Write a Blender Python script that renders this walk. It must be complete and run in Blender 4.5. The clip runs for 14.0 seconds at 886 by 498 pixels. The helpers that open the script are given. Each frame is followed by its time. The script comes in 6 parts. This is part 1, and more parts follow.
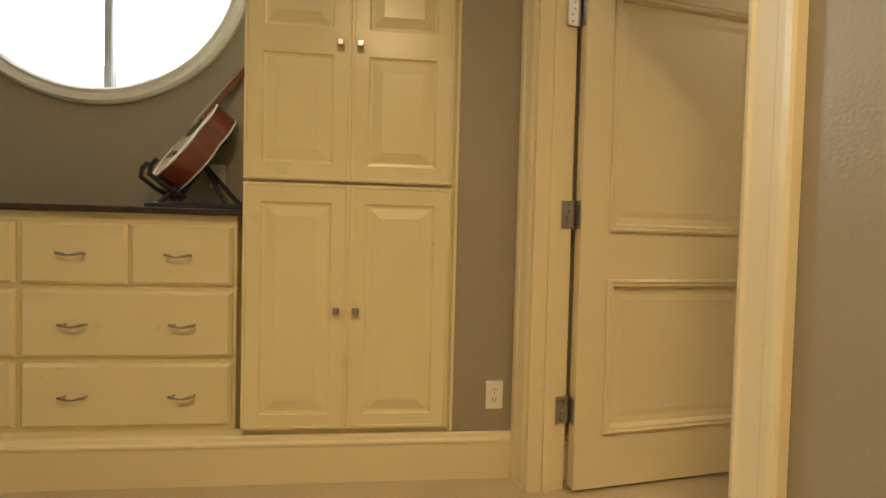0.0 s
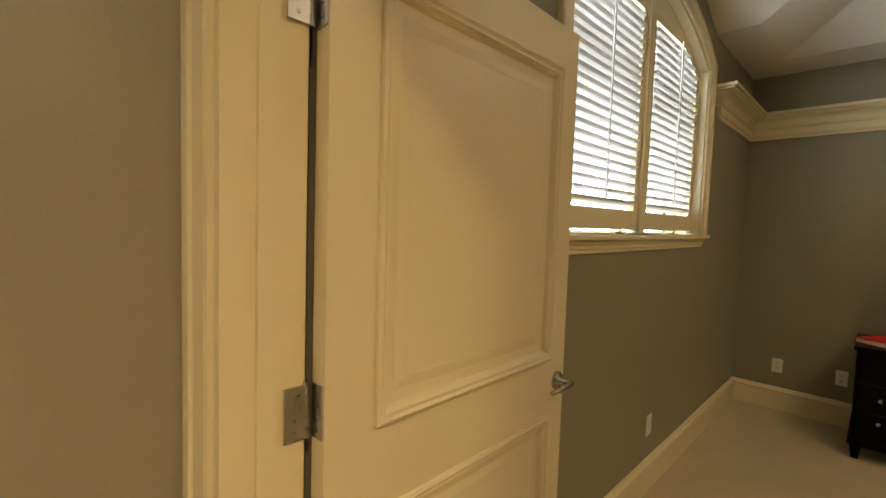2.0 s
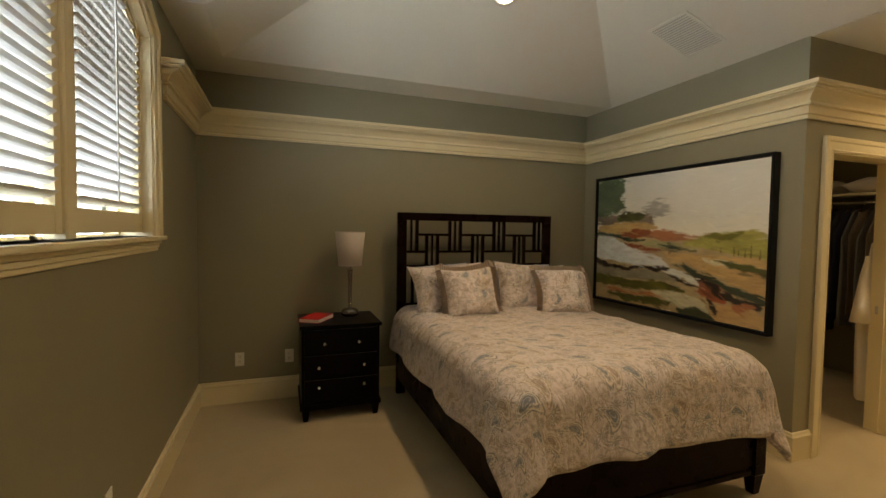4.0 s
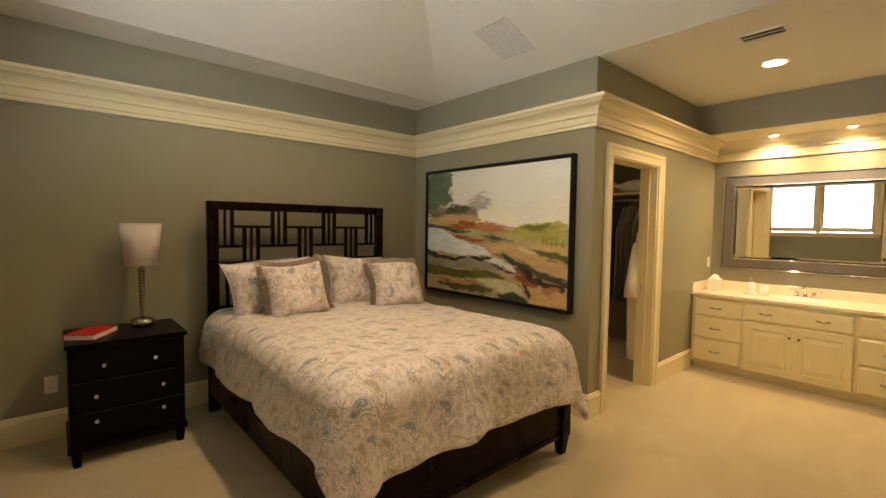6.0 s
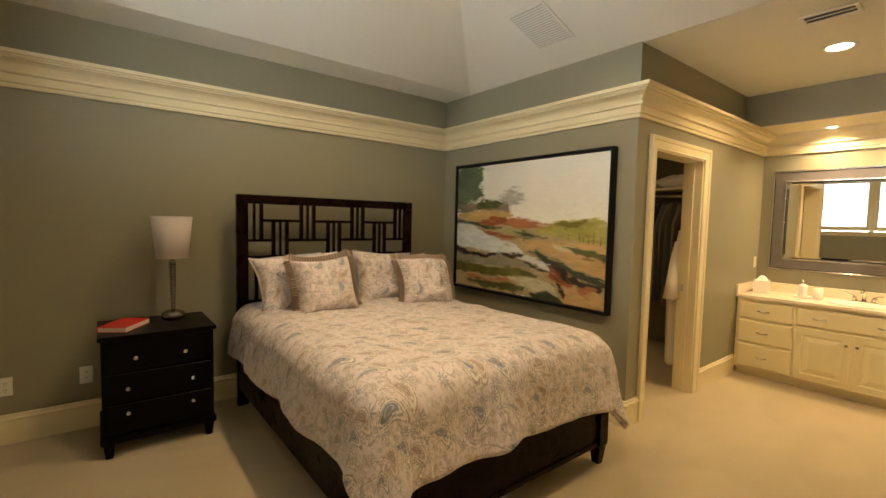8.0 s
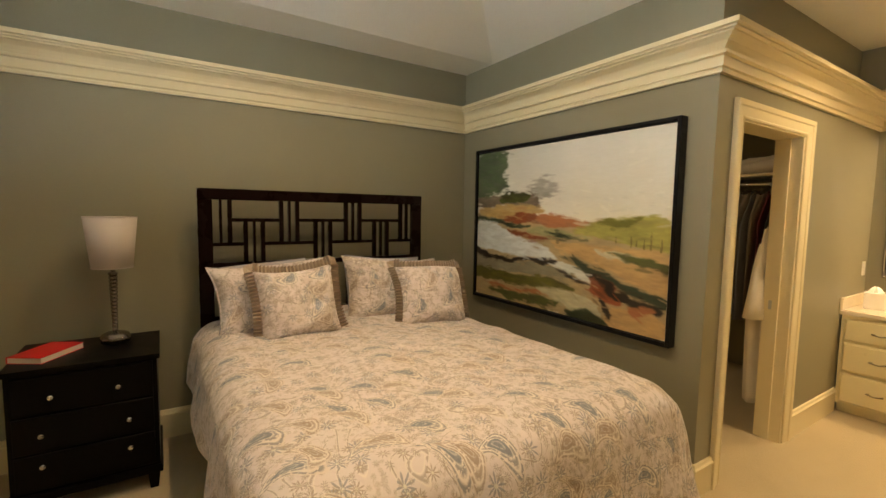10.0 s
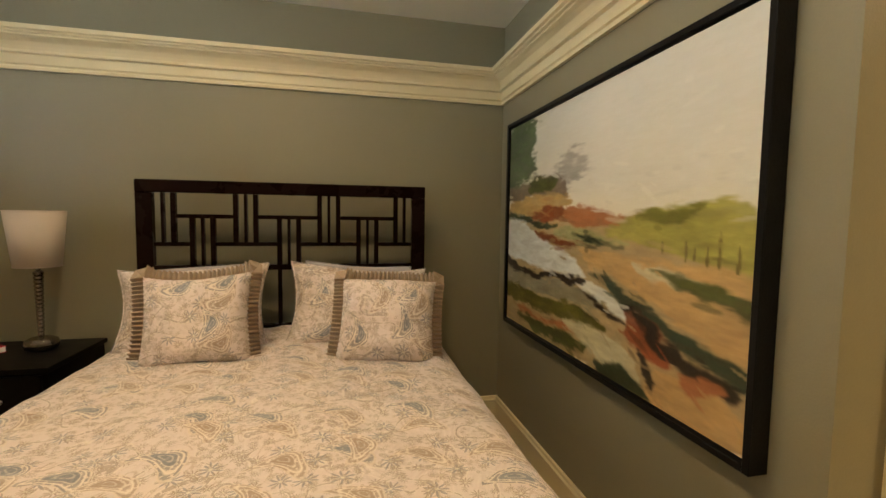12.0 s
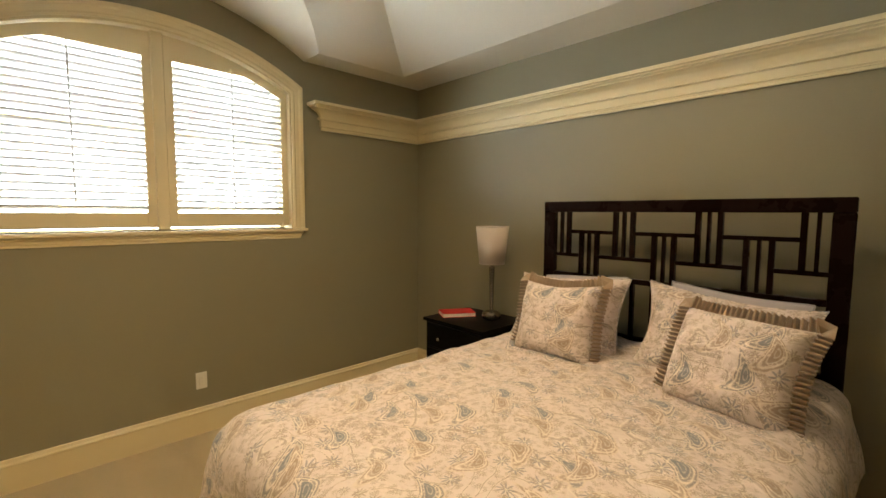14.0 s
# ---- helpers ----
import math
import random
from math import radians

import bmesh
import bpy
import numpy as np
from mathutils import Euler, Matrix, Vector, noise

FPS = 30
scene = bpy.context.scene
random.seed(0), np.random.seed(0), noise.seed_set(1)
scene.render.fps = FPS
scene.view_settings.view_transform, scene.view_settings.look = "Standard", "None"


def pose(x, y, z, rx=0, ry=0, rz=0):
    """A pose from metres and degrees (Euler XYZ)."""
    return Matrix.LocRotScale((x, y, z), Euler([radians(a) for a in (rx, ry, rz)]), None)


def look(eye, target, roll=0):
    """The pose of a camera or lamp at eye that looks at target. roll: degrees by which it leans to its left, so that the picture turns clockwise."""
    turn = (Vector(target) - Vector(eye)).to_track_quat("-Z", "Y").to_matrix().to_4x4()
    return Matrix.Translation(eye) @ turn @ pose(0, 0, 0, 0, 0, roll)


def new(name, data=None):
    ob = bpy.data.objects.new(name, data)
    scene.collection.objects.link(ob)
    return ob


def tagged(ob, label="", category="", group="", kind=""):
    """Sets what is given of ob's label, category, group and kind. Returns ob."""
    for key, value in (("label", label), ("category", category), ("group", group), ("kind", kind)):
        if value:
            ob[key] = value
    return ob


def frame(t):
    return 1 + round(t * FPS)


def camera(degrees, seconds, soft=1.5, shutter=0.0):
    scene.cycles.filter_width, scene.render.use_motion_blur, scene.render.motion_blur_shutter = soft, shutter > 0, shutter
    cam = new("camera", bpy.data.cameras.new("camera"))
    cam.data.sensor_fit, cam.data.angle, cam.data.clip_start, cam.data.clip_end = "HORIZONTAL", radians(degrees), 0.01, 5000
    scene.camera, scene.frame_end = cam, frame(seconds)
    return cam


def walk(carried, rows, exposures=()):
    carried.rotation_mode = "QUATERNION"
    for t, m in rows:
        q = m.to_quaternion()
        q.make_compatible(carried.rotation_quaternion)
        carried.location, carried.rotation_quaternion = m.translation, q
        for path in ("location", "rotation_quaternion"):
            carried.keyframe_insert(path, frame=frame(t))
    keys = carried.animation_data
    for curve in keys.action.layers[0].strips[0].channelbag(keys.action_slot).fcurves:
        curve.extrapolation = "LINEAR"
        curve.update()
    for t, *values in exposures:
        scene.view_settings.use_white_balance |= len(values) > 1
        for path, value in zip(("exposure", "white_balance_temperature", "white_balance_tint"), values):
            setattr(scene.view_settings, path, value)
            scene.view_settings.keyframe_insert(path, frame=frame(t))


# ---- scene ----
cam = camera(90.4, 14.0)
PATH = [
    (0, (1.162, 0.082, 0.968), (1.597, 2.033, 0.914), 1.4),
    (0.5, (1.289, 0.284, 1.111), (1.877, 2.194, 1.033), 1.1),
    (1, (1.337, 0.52, 1.259), (2.028, 2.394, 1.158), 1.5),
    (1.5, (1.406, 0.695, 1.409), (2.439, 2.405, 1.295), 1.8),
    (2, (1.606, 0.868, 1.429), (3.024, 2.274, 1.308), 1.8),
    (2.5, (1.861, 1.01, 1.42), (3.632, 1.93, 1.307), 2.0),
    (3, (2.0, 1.083, 1.452), (3.984, 1.312, 1.351), 1.2),
    (3.5, (2.083, 1.114, 1.445), (4.049, 0.755, 1.361), 0.9),
    (4, (2.061, 1.056, 1.452), (3.938, 0.372, 1.366), 0.8),
    (4.2, (2.05, 1.023, 1.432), (3.893, 0.252, 1.343), 0.5),
    (6.5, (2.223, 0.956, 1.439), (3.669, -0.421, 1.324), 1.1),
    (7, (2.241, 0.941, 1.446), (3.674, -0.449, 1.321), 1.2),
    (7.5, (2.261, 0.914, 1.454), (3.711, -0.457, 1.324), 1.2),
    (8, (2.296, 0.92, 1.438), (3.867, -0.312, 1.31), 1.3),
    (8.2, (2.311, 0.91, 1.436), (3.93, -0.256, 1.31), 1.2),
    (10.3, (2.834, 0.132, 1.483), (4.517, -0.936, 1.318), 1.0),
    (10.5, (2.879, 0.006, 1.463), (4.57, -1.051, 1.303), 1.1),
    (11, (3.019, -0.32, 1.466), (4.718, -1.362, 1.302), 1.0),
    (11.5, (3.062, -0.652, 1.465), (4.86, -1.515, 1.316), 0.6),
    (12, (3.165, -0.95, 1.415), (5.11, -1.396, 1.277), 0.8),
    (12.5, (3.272, -1.141, 1.506), (5.263, -1.065, 1.323), 1.0),
    (13, (3.349, -1.282, 1.462), (5.23, -0.619, 1.315), 0.6),
    (13.5, (3.299, -1.424, 1.491), (4.959, -0.32, 1.327), 0.3),
    (14, (3.218, -1.569, 1.525), (4.599, -0.132, 1.361), 0.3),
]
EXPOSURES = [(0, -0.75), (1.0, -0.65), (1.5, -0.6), (2.0, -0.7), (2.5, -0.95), (3.0, -1.35), (3.5, -1.2), (4.2, -0.9), (6.3, -0.25), (8.2, -0.25), (10.5, -0.3), (11.5, -0.32), (12.5, -0.28), (13.0, -0.35), (13.5, -0.2), (14.0, -0.15)]
walk(cam, [(t, look(eye, target, roll)) for t, eye, target, roll in PATH], EXPOSURES)

# ---- world, lamps, exposure ----
world = bpy.data.worlds.new("sky")
scene.world = world
world.use_nodes = True
wt = world.node_tree
sky = wt.nodes.new("ShaderNodeTexSky")
sky.sky_type, sky.sun_disc = "NISHITA", False
sky.sun_elevation, sky.sun_rotation = radians(38), radians(200)
wt.links.new(sky.outputs["Color"], wt.nodes["Background"].inputs["Color"])
wt.nodes["Background"].inputs["Strength"].default_value = 0.15


def area_lamp(name, m, power, sx, sy, color):
    d = bpy.data.lights.new(name, "AREA")
    d.energy, d.shape, d.size, d.size_y, d.color = power, "RECTANGLE", sx, sy, color
    o = new(name, d)
    o.matrix_basis = m
    return o


def can_lamp(name, m, power, color, size=0.12, spread=150):
    d = bpy.data.lights.new(name, "AREA")
    d.energy, d.shape, d.size, d.color, d.spread = power, "DISK", size, color, radians(spread)
    o = new(name, d)
    o.matrix_basis = m
    return o


sun_data = bpy.data.lights.new("sun", "SUN")
sun_data.energy, sun_data.angle, sun_data.color = 2.5, radians(0.5), (1.0, 0.94, 0.86)
sun = new("sun", sun_data)
sun.matrix_basis = look((0, -20, 20), (6, 0, 0))
DAY = (0.87, 0.95, 0.98)
WARM = (1.0, 0.70, 0.375)
# daylight in the arched and in the round window
area_lamp("window_daylight", pose(3.893, 1.90, 1.965, 90, 0, 180), 84, 1.6, 1.16, DAY)
area_lamp("round_window_daylight", pose(0.0, 2.68, 2.28, 90, 0, 173), 48, 0.95, 0.95, DAY)
can_lamp("bedroom_can_light", look((4.72, -0.33, 2.975), (4.3, -0.33, 0)), 17, WARM, 0.12, 150)
# added fill over the bed's foot; no lamp is seen on this slope
can_lamp("bedroom_fill_light_west", look((3.28, -0.33, 2.975), (3.7, -0.33, 0)), 17, WARM, 0.12, 150)
can_lamp("alcove_can_light", pose(3.068, -3.055, 2.662), 27, WARM)
can_lamp("vanity_can_light_a", pose(3.33, -4.36, 2.356), 14, WARM, 0.08, 140)
can_lamp("vanity_can_light_b", pose(2.76, -4.36, 2.356), 14, WARM, 0.08, 140)
can_lamp("hall_can_light", pose(0.95, -0.35, 2.80), 66, WARM, 0.30, 150)
# closet lamp is unseen; added since the closet inside is lit
can_lamp("closet_added_light", pose(4.70, -3.25, 2.435), 4, WARM)

# ---- materials ----
MATS = {}


def mat(name, color, rough=0.5, metal=0.0, vary=0.06, scale=6.0, fine=120.0, bump=0.05, coat=0.0, sheen=0.0, fine_vary=0.04, spec=0.5):
    """A painted or plain surface: broad and fine variation of tone, fine relief."""
    if name in MATS:
        return MATS[name]
    m = bpy.data.materials.new(name)
    m.use_nodes = True
    nt = m.node_tree
    b = nt.nodes["Principled BSDF"]
    tc = nt.nodes.new("ShaderNodeTexCoord")
    n1, n2 = nt.nodes.new("ShaderNodeTexNoise"), nt.nodes.new("ShaderNodeTexNoise")
    n1.inputs["Scale"].default_value, n1.inputs["Detail"].default_value = scale, 4
    n2.inputs["Scale"].default_value, n2.inputs["Detail"].default_value = fine, 3
    for n in (n1, n2):
        nt.links.new(tc.outputs["Object"], n.inputs["Vector"])
    hsv = nt.nodes.new("ShaderNodeHueSaturation")
    hsv.inputs["Color"].default_value = (*color, 1)
    a = nt.nodes.new("ShaderNodeMath")
    a.operation = "MULTIPLY_ADD"
    a.inputs[1].default_value, a.inputs[2].default_value = 2 * vary, 1 - vary
    nt.links.new(n1.outputs["Fac"], a.inputs[0])
    c = nt.nodes.new("ShaderNodeMath")
    c.operation = "MULTIPLY_ADD"
    c.inputs[1].default_value = 2 * fine_vary
    nt.links.new(n2.outputs["Fac"], c.inputs[0])
    nt.links.new(a.outputs[0], c.inputs[2])
    nt.links.new(c.outputs[0], hsv.inputs["Value"])
    nt.links.new(hsv.outputs["Color"], b.inputs["Base Color"])
    r = nt.nodes.new("ShaderNodeMath")
    r.operation = "MULTIPLY_ADD"
    r.inputs[1].default_value, r.inputs[2].default_value = 0.14, max(rough - 0.07, 0.02)
    nt.links.new(n1.outputs["Fac"], r.inputs[0])
    nt.links.new(r.outputs[0], b.inputs["Roughness"])
    b.inputs["Metallic"].default_value = metal
    b.inputs["Specular IOR Level"].default_value = spec
    b.inputs["Coat Weight"].default_value = coat
    b.inputs["Sheen Weight"].default_value = sheen
    bp = nt.nodes.new("ShaderNodeBump")
    bp.inputs["Strength"].default_value, bp.inputs["Distance"].default_value = bump, 0.01
    nt.links.new(n2.outputs["Fac"], bp.inputs["Height"])
    nt.links.new(bp.outputs["Normal"], b.inputs["Normal"])
    MATS[name] = m
    return m


WALL = mat("sage_wall_paint", (0.274, 0.254, 0.170), 0.40, vary=0.04, scale=1.6, fine=160, bump=0.08)
HALLWALL = mat("taupe_wall_paint", (0.32, 0.28, 0.205), 0.40, vary=0.04, scale=1.6, fine=160, bump=0.08)
TRIM = mat("cream_trim_paint", (0.80, 0.70, 0.45), 0.34, vary=0.02, scale=2, fine=90, bump=0.012, fine_vary=0.008)
CAB = mat("cream_cabinet_paint", (0.78, 0.685, 0.41), 0.30, vary=0.02, scale=3, fine=110, bump=0.012, fine_vary=0.008)
CEIL = mat("white_ceiling_paint", (0.76, 0.74, 0.645), 0.75, vary=0.03, scale=2, fine=90, bump=0.10)
DARK = mat("espresso_wood", (0.0085, 0.0030, 0.0022), 0.28, vary=0.35, scale=8, fine=60, bump=0.03, coat=0.01, spec=0.08)
EBONY = mat("ebonised_wood", (0.0040, 0.0034, 0.0034), 0.34, vary=0.3, scale=8, fine=60, bump=0.03, spec=0.07)
BLACK = mat("black_frame_lacquer", (0.008, 0.008, 0.009), 0.35, vary=0.2, scale=8, spec=0.2)
NICKEL = mat("brushed_nickel", (0.46, 0.43, 0.39), 0.24, 1.0, vary=0.08, scale=30, fine=400)
STEEL = mat("hinge_steel", (0.50, 0.50, 0.50), 0.32, 1.0, vary=0.1, scale=30, fine=300)
WHITEP = mat("white_plastic", (0.80, 0.77, 0.68), 0.35, vary=0.02)
SLOT = mat("dark_slot", (0.03, 0.025, 0.02), 0.6)
GRANITE = mat("dark_granite", (0.035, 0.025, 0.022), 0.10, vary=0.7, scale=60, fine=260, fine_vary=0.3)
MARBLE = mat("cream_marble", (0.80, 0.70, 0.53), 0.14, vary=0.08, scale=7, fine=40, bump=0.0)
LINEN = mat("white_lampshade_linen", (0.56, 0.49, 0.43), 0.85, vary=0.04, fine=350, bump=0.15)
SHEET = mat("grey_lilac_cotton", (0.42, 0.40, 0.44), 0.85, vary=0.06, fine=300, bump=0.15, sheen=0.2)
RUFFLE = mat("taupe_satin_ruffle", (0.36, 0.27, 0.19), 0.55, vary=0.12, scale=30, fine=250, bump=0.12, sheen=0.3)
REDBOOK = mat("red_book_cloth", (0.68, 0.012, 0.016), 0.40, vary=0.05)
PAGES = mat("book_pages", (0.78, 0.74, 0.66), 0.8, fine=500, fine_vary=0.10)
SPRUCE = mat("pale_spruce", (0.74, 0.60, 0.40), 0.25, vary=0.08, scale=20, coat=0.4)
MAHOG = mat("mahogany", (0.16, 0.032, 0.014), 0.22, vary=0.3, scale=14, coat=0.5)
RUBBER = mat("black_rubber", (0.012, 0.012, 0.012), 0.55)
CERAMIC = mat("white_ceramic", (0.84, 0.81, 0.74), 0.15, vary=0.02, bump=0.0)
PEWTER = mat("pewter_beads", (0.26, 0.23, 0.20), 0.22, 0.9, vary=0.15, scale=40)
MIRFRAME = mat("silver_leaf_frame", (0.19, 0.17, 0.155), 0.38, 0.45, vary=0.12, scale=25, fine=200)
CHROME = mat("polished_chrome", (0.75, 0.73, 0.70), 0.08, 1.0, vary=0.02)


def plain(name, color, rough=0.5, metal=0.0, emit=None, strength=0.0):
    m = bpy.data.materials.new(name)
    m.use_nodes = True
    b = m.node_tree.nodes["Principled BSDF"]
    b.inputs["Base Color"].default_value = (*color, 1)
    b.inputs["Roughness"].default_value, b.inputs["Metallic"].default_value = rough, metal
    if emit:
        b.inputs["Emission Color"].default_value = (*emit, 1)
        b.inputs["Emission Strength"].default_value = strength
    return m


MIRROR = plain("mirror_silver", (0.9, 0.9, 0.88), 0.01, 1.0)
BULB = plain("lamp_lens", (0.9, 0.85, 0.7), 0.4, 0.0, (1.0, 0.80, 0.52), 14.0)
GLASS = bpy.data.materials.new("window_glass")
GLASS.use_nodes = True
gb = GLASS.node_tree.nodes["Principled BSDF"]
gb.inputs["Transmission Weight"].default_value, gb.inputs["Roughness"].default_value, gb.inputs["IOR"].default_value = 1.0, 0.0, 1.02


def carpet_material():
    m = bpy.data.materials.new("beige_cut_pile_carpet")
    m.use_nodes = True
    nt = m.node_tree
    b = nt.nodes["Principled BSDF"]
    tc = nt.nodes.new("ShaderNodeTexCoord")
    lanes = nt.nodes.new("ShaderNodeTexNoise")
    lanes.inputs["Scale"].default_value, lanes.inputs["Detail"].default_value = 2.3, 3
    lanes.inputs["Distortion"].default_value = 1.2
    mp = nt.nodes.new("ShaderNodeMapping")
    mp.inputs["Rotation"].default_value = (0, 0, 0.6)
    mp.inputs["Scale"].default_value = (1, 0.55, 1)
    tuft = nt.nodes.new("ShaderNodeTexNoise")
    tuft.inputs["Scale"].default_value, tuft.inputs["Detail"].default_value = 210, 4
    nt.links.new(tc.outputs["Object"], mp.inputs["Vector"])
    nt.links.new(mp.outputs["Vector"], lanes.inputs["Vector"])
    nt.links.new(tc.outputs["Object"], tuft.inputs["Vector"])
    ramp = nt.nodes.new("ShaderNodeValToRGB")
    ramp.color_ramp.elements[0].position, ramp.color_ramp.elements[0].color = 0.36, (0.55, 0.44, 0.255, 1)
    ramp.color_ramp.elements[1].position, ramp.color_ramp.elements[1].color = 0.62, (0.62, 0.50, 0.295, 1)
    nt.links.new(lanes.outputs["Fac"], ramp.inputs["Fac"])
    mix = nt.nodes.new("ShaderNodeMix")
    mix.data_type, mix.blend_type = "RGBA", "MULTIPLY"
    mix.inputs["Factor"].default_value = 0.45
    nt.links.new(ramp.outputs["Color"], mix.inputs["A"])
    nt.links.new(tuft.outputs["Color"], mix.inputs["B"])
    tv = nt.nodes.new("ShaderNodeValToRGB")
    tv.color_ramp.elements[0].color, tv.color_ramp.elements[0].position = (0.55, 0.55, 0.55, 1), 0.3
    tv.color_ramp.elements[1].color, tv.color_ramp.elements[1].position = (1, 1, 1, 1), 0.6
    nt.links.new(tuft.outputs["Fac"], tv.inputs["Fac"])
    nt.links.new(tv.outputs["Color"], mix.inputs["B"])
    nt.links.new(mix.outputs["Result"], b.inputs["Base Color"])
    b.inputs["Roughness"].default_value = 0.95
    b.inputs["Sheen Weight"].default_value = 0.25
    bp = nt.nodes.new("ShaderNodeBump")
    bp.inputs["Strength"].default_value, bp.inputs["Distance"].default_value = 0.6, 0.012
    nt.links.new(tuft.outputs["Fac"], bp.inputs["Height"])
    nt.links.new(bp.outputs["Normal"], b.inputs["Normal"])
    return m


CARPET = carpet_material()


def math_node(nt, op, a=None, b=None, clamp=False):
    n = nt.nodes.new("ShaderNodeMath")
    n.operation, n.use_clamp = op, clamp
    for i, v in enumerate((a, b)):
        if v is None:
            continue
        if isinstance(v, (int, float)):
            n.inputs[i].default_value = v
        else:
            nt.links.new(v, n.inputs[i])
    return n.outputs[0]


def paisley_material(name, size=1.0):
    """Woven cream cloth with blue-grey and taupe paisley drops, vines and small flowers; laid out by the cloth's UV in metres."""
    m = bpy.data.materials.new(name)
    m.use_nodes = True
    nt = m.node_tree
    b = nt.nodes["Principled BSDF"]
    uv = nt.nodes.new("ShaderNodeUVMap")
    uv.uv_map = "cloth"

    def mixc(fac, a, bcol, amount=1.0):
        mx = nt.nodes.new("ShaderNodeMix")
        mx.data_type = "RGBA"
        f = math_node(nt, "MULTIPLY", fac, amount, True)
        nt.links.new(f, mx.inputs["Factor"])
        for key, v in (("A", a), ("B", bcol)):
            if isinstance(v, tuple):
                mx.inputs[key].default_value = (*v, 1)
            else:
                nt.links.new(v, mx.inputs[key])
        return mx.outputs["Result"]

    # hand-drawn waver of the print
    sway = nt.nodes.new("ShaderNodeTexNoise")
    sway.inputs["Scale"].default_value, sway.inputs["Detail"].default_value = 12.0 / size, 1.2
    nt.links.new(uv.outputs["UV"], sway.inputs["Vector"])
    off = nt.nodes.new("ShaderNodeVectorMath")
    off.operation = "MULTIPLY_ADD"
    off.inputs[1].default_value = (0.034 * size, 0.034 * size, 0)
    nt.links.new(sway.outputs["Color"], off.inputs[0])
    nt.links.new(uv.outputs["UV"], off.inputs[2])

    def cells(scale, randomness, seed_shift, spin):
        mp = nt.nodes.new("ShaderNodeMapping")
        mp.inputs["Location"].default_value = (seed_shift, seed_shift * 0.7, 0)
        nt.links.new(off.outputs[0], mp.inputs["Vector"])
        v = nt.nodes.new("ShaderNodeTexVoronoi")
        v.voronoi_dimensions = "2D"
        v.inputs["Scale"].default_value, v.inputs["Randomness"].default_value = scale / size, randomness
        nt.links.new(mp.outputs["Vector"], v.inputs["Vector"])
        sub = nt.nodes.new("ShaderNodeVectorMath")
        sub.operation = "SUBTRACT"
        nt.links.new(mp.outputs["Vector"], sub.inputs[0])
        nt.links.new(v.outputs["Position"], sub.inputs[1])
        sc = nt.nodes.new("ShaderNodeVectorMath")
        sc.operation = "SCALE"
        sc.inputs["Scale"].default_value = scale / size
        nt.links.new(sub.outputs[0], sc.inputs[0])
        sep = nt.nodes.new("ShaderNodeSeparateColor")
        nt.links.new(v.outputs["Color"], sep.inputs[0])
        rot = nt.nodes.new("ShaderNodeVectorRotate")
        rot.rotation_type = "Z_AXIS"
        nt.links.new(sc.outputs[0], rot.inputs["Vector"])
        nt.links.new(math_node(nt, "MULTIPLY", sep.outputs[0], spin), rot.inputs["Angle"])
        xyz = nt.nodes.new("ShaderNodeSeparateXYZ")
        nt.links.new(rot.outputs[0], xyz.inputs[0])
        return xyz.outputs[0], xyz.outputs[1], sep.outputs[1], sep.outputs[2]

    def below(v, limit, soft=0.02):
        mr = nt.nodes.new("ShaderNodeMapRange")
        mr.inputs["From Min"].default_value, mr.inputs["From Max"].default_value = limit - soft, limit + soft
        mr.inputs["To Min"].default_value, mr.inputs["To Max"].default_value = 1, 0
        nt.links.new(v, mr.inputs["Value"])
        return mr.outputs["Result"]

    def ring(v, lo, hi, soft=0.015):
        return math_node(nt, "SUBTRACT", below(v, hi, soft), below(v, lo, soft), True)

    def drop(x, y, w):
        """Distance field of a bent tear drop."""
        bent = math_node(nt, "ADD", x, math_node(nt, "MULTIPLY", math_node(nt, "MULTIPLY", y, y), 1.5))
        taper = math_node(nt, "ADD", math_node(nt, "MULTIPLY", y, -w), 0.29)
        taper = math_node(nt, "MAXIMUM", taper, 0.05)
        u = math_node(nt, "DIVIDE", bent, taper)
        return math_node(nt, "SQRT", math_node(nt, "ADD", math_node(nt, "MULTIPLY", u, u), math_node(nt, "MULTIPLY", math_node(nt, "MULTIPLY", y, y), 1.75)))

    # ground with broad washed tones
    wash = nt.nodes.new("ShaderNodeTexNoise")
    wash.inputs["Scale"].default_value, wash.inputs["Detail"].default_value = 5.0 / size, 5
    nt.links.new(uv.outputs["UV"], wash.inputs["Vector"])
    col = mixc(math_node(nt, "MULTIPLY", wash.outputs["Fac"], 1.0), (0.70, 0.61, 0.585), (0.78, 0.695, 0.668))
    # vines: bent contour lines of a slow noise
    vine = nt.nodes.new("ShaderNodeTexNoise")
    vine.inputs["Scale"].default_value, vine.inputs["Detail"].default_value, vine.inputs["Distortion"].default_value = 5.2 / size, 0.6, 0.9
    nt.links.new(uv.outputs["UV"], vine.inputs["Vector"])
    saw = math_node(nt, "ABSOLUTE", math_node(nt, "SUBTRACT", math_node(nt, "FRACT", math_node(nt, "MULTIPLY", vine.outputs["Fac"], 5.0)), 0.5))
    speck = nt.nodes.new("ShaderNodeTexNoise")
    speck.inputs["Scale"].default_value, speck.inputs["Detail"].default_value = 95 / size, 2
    nt.links.new(uv.outputs["UV"], speck.inputs["Vector"])
    broken = math_node(nt, "GREATER_THAN", speck.outputs["Fac"], 0.44)
    col = mixc(math_node(nt, "MULTIPLY", below(saw, 0.05, 0.02), broken), col, (0.42, 0.35, 0.295), 0.8)
    vine2 = nt.nodes.new("ShaderNodeTexNoise")
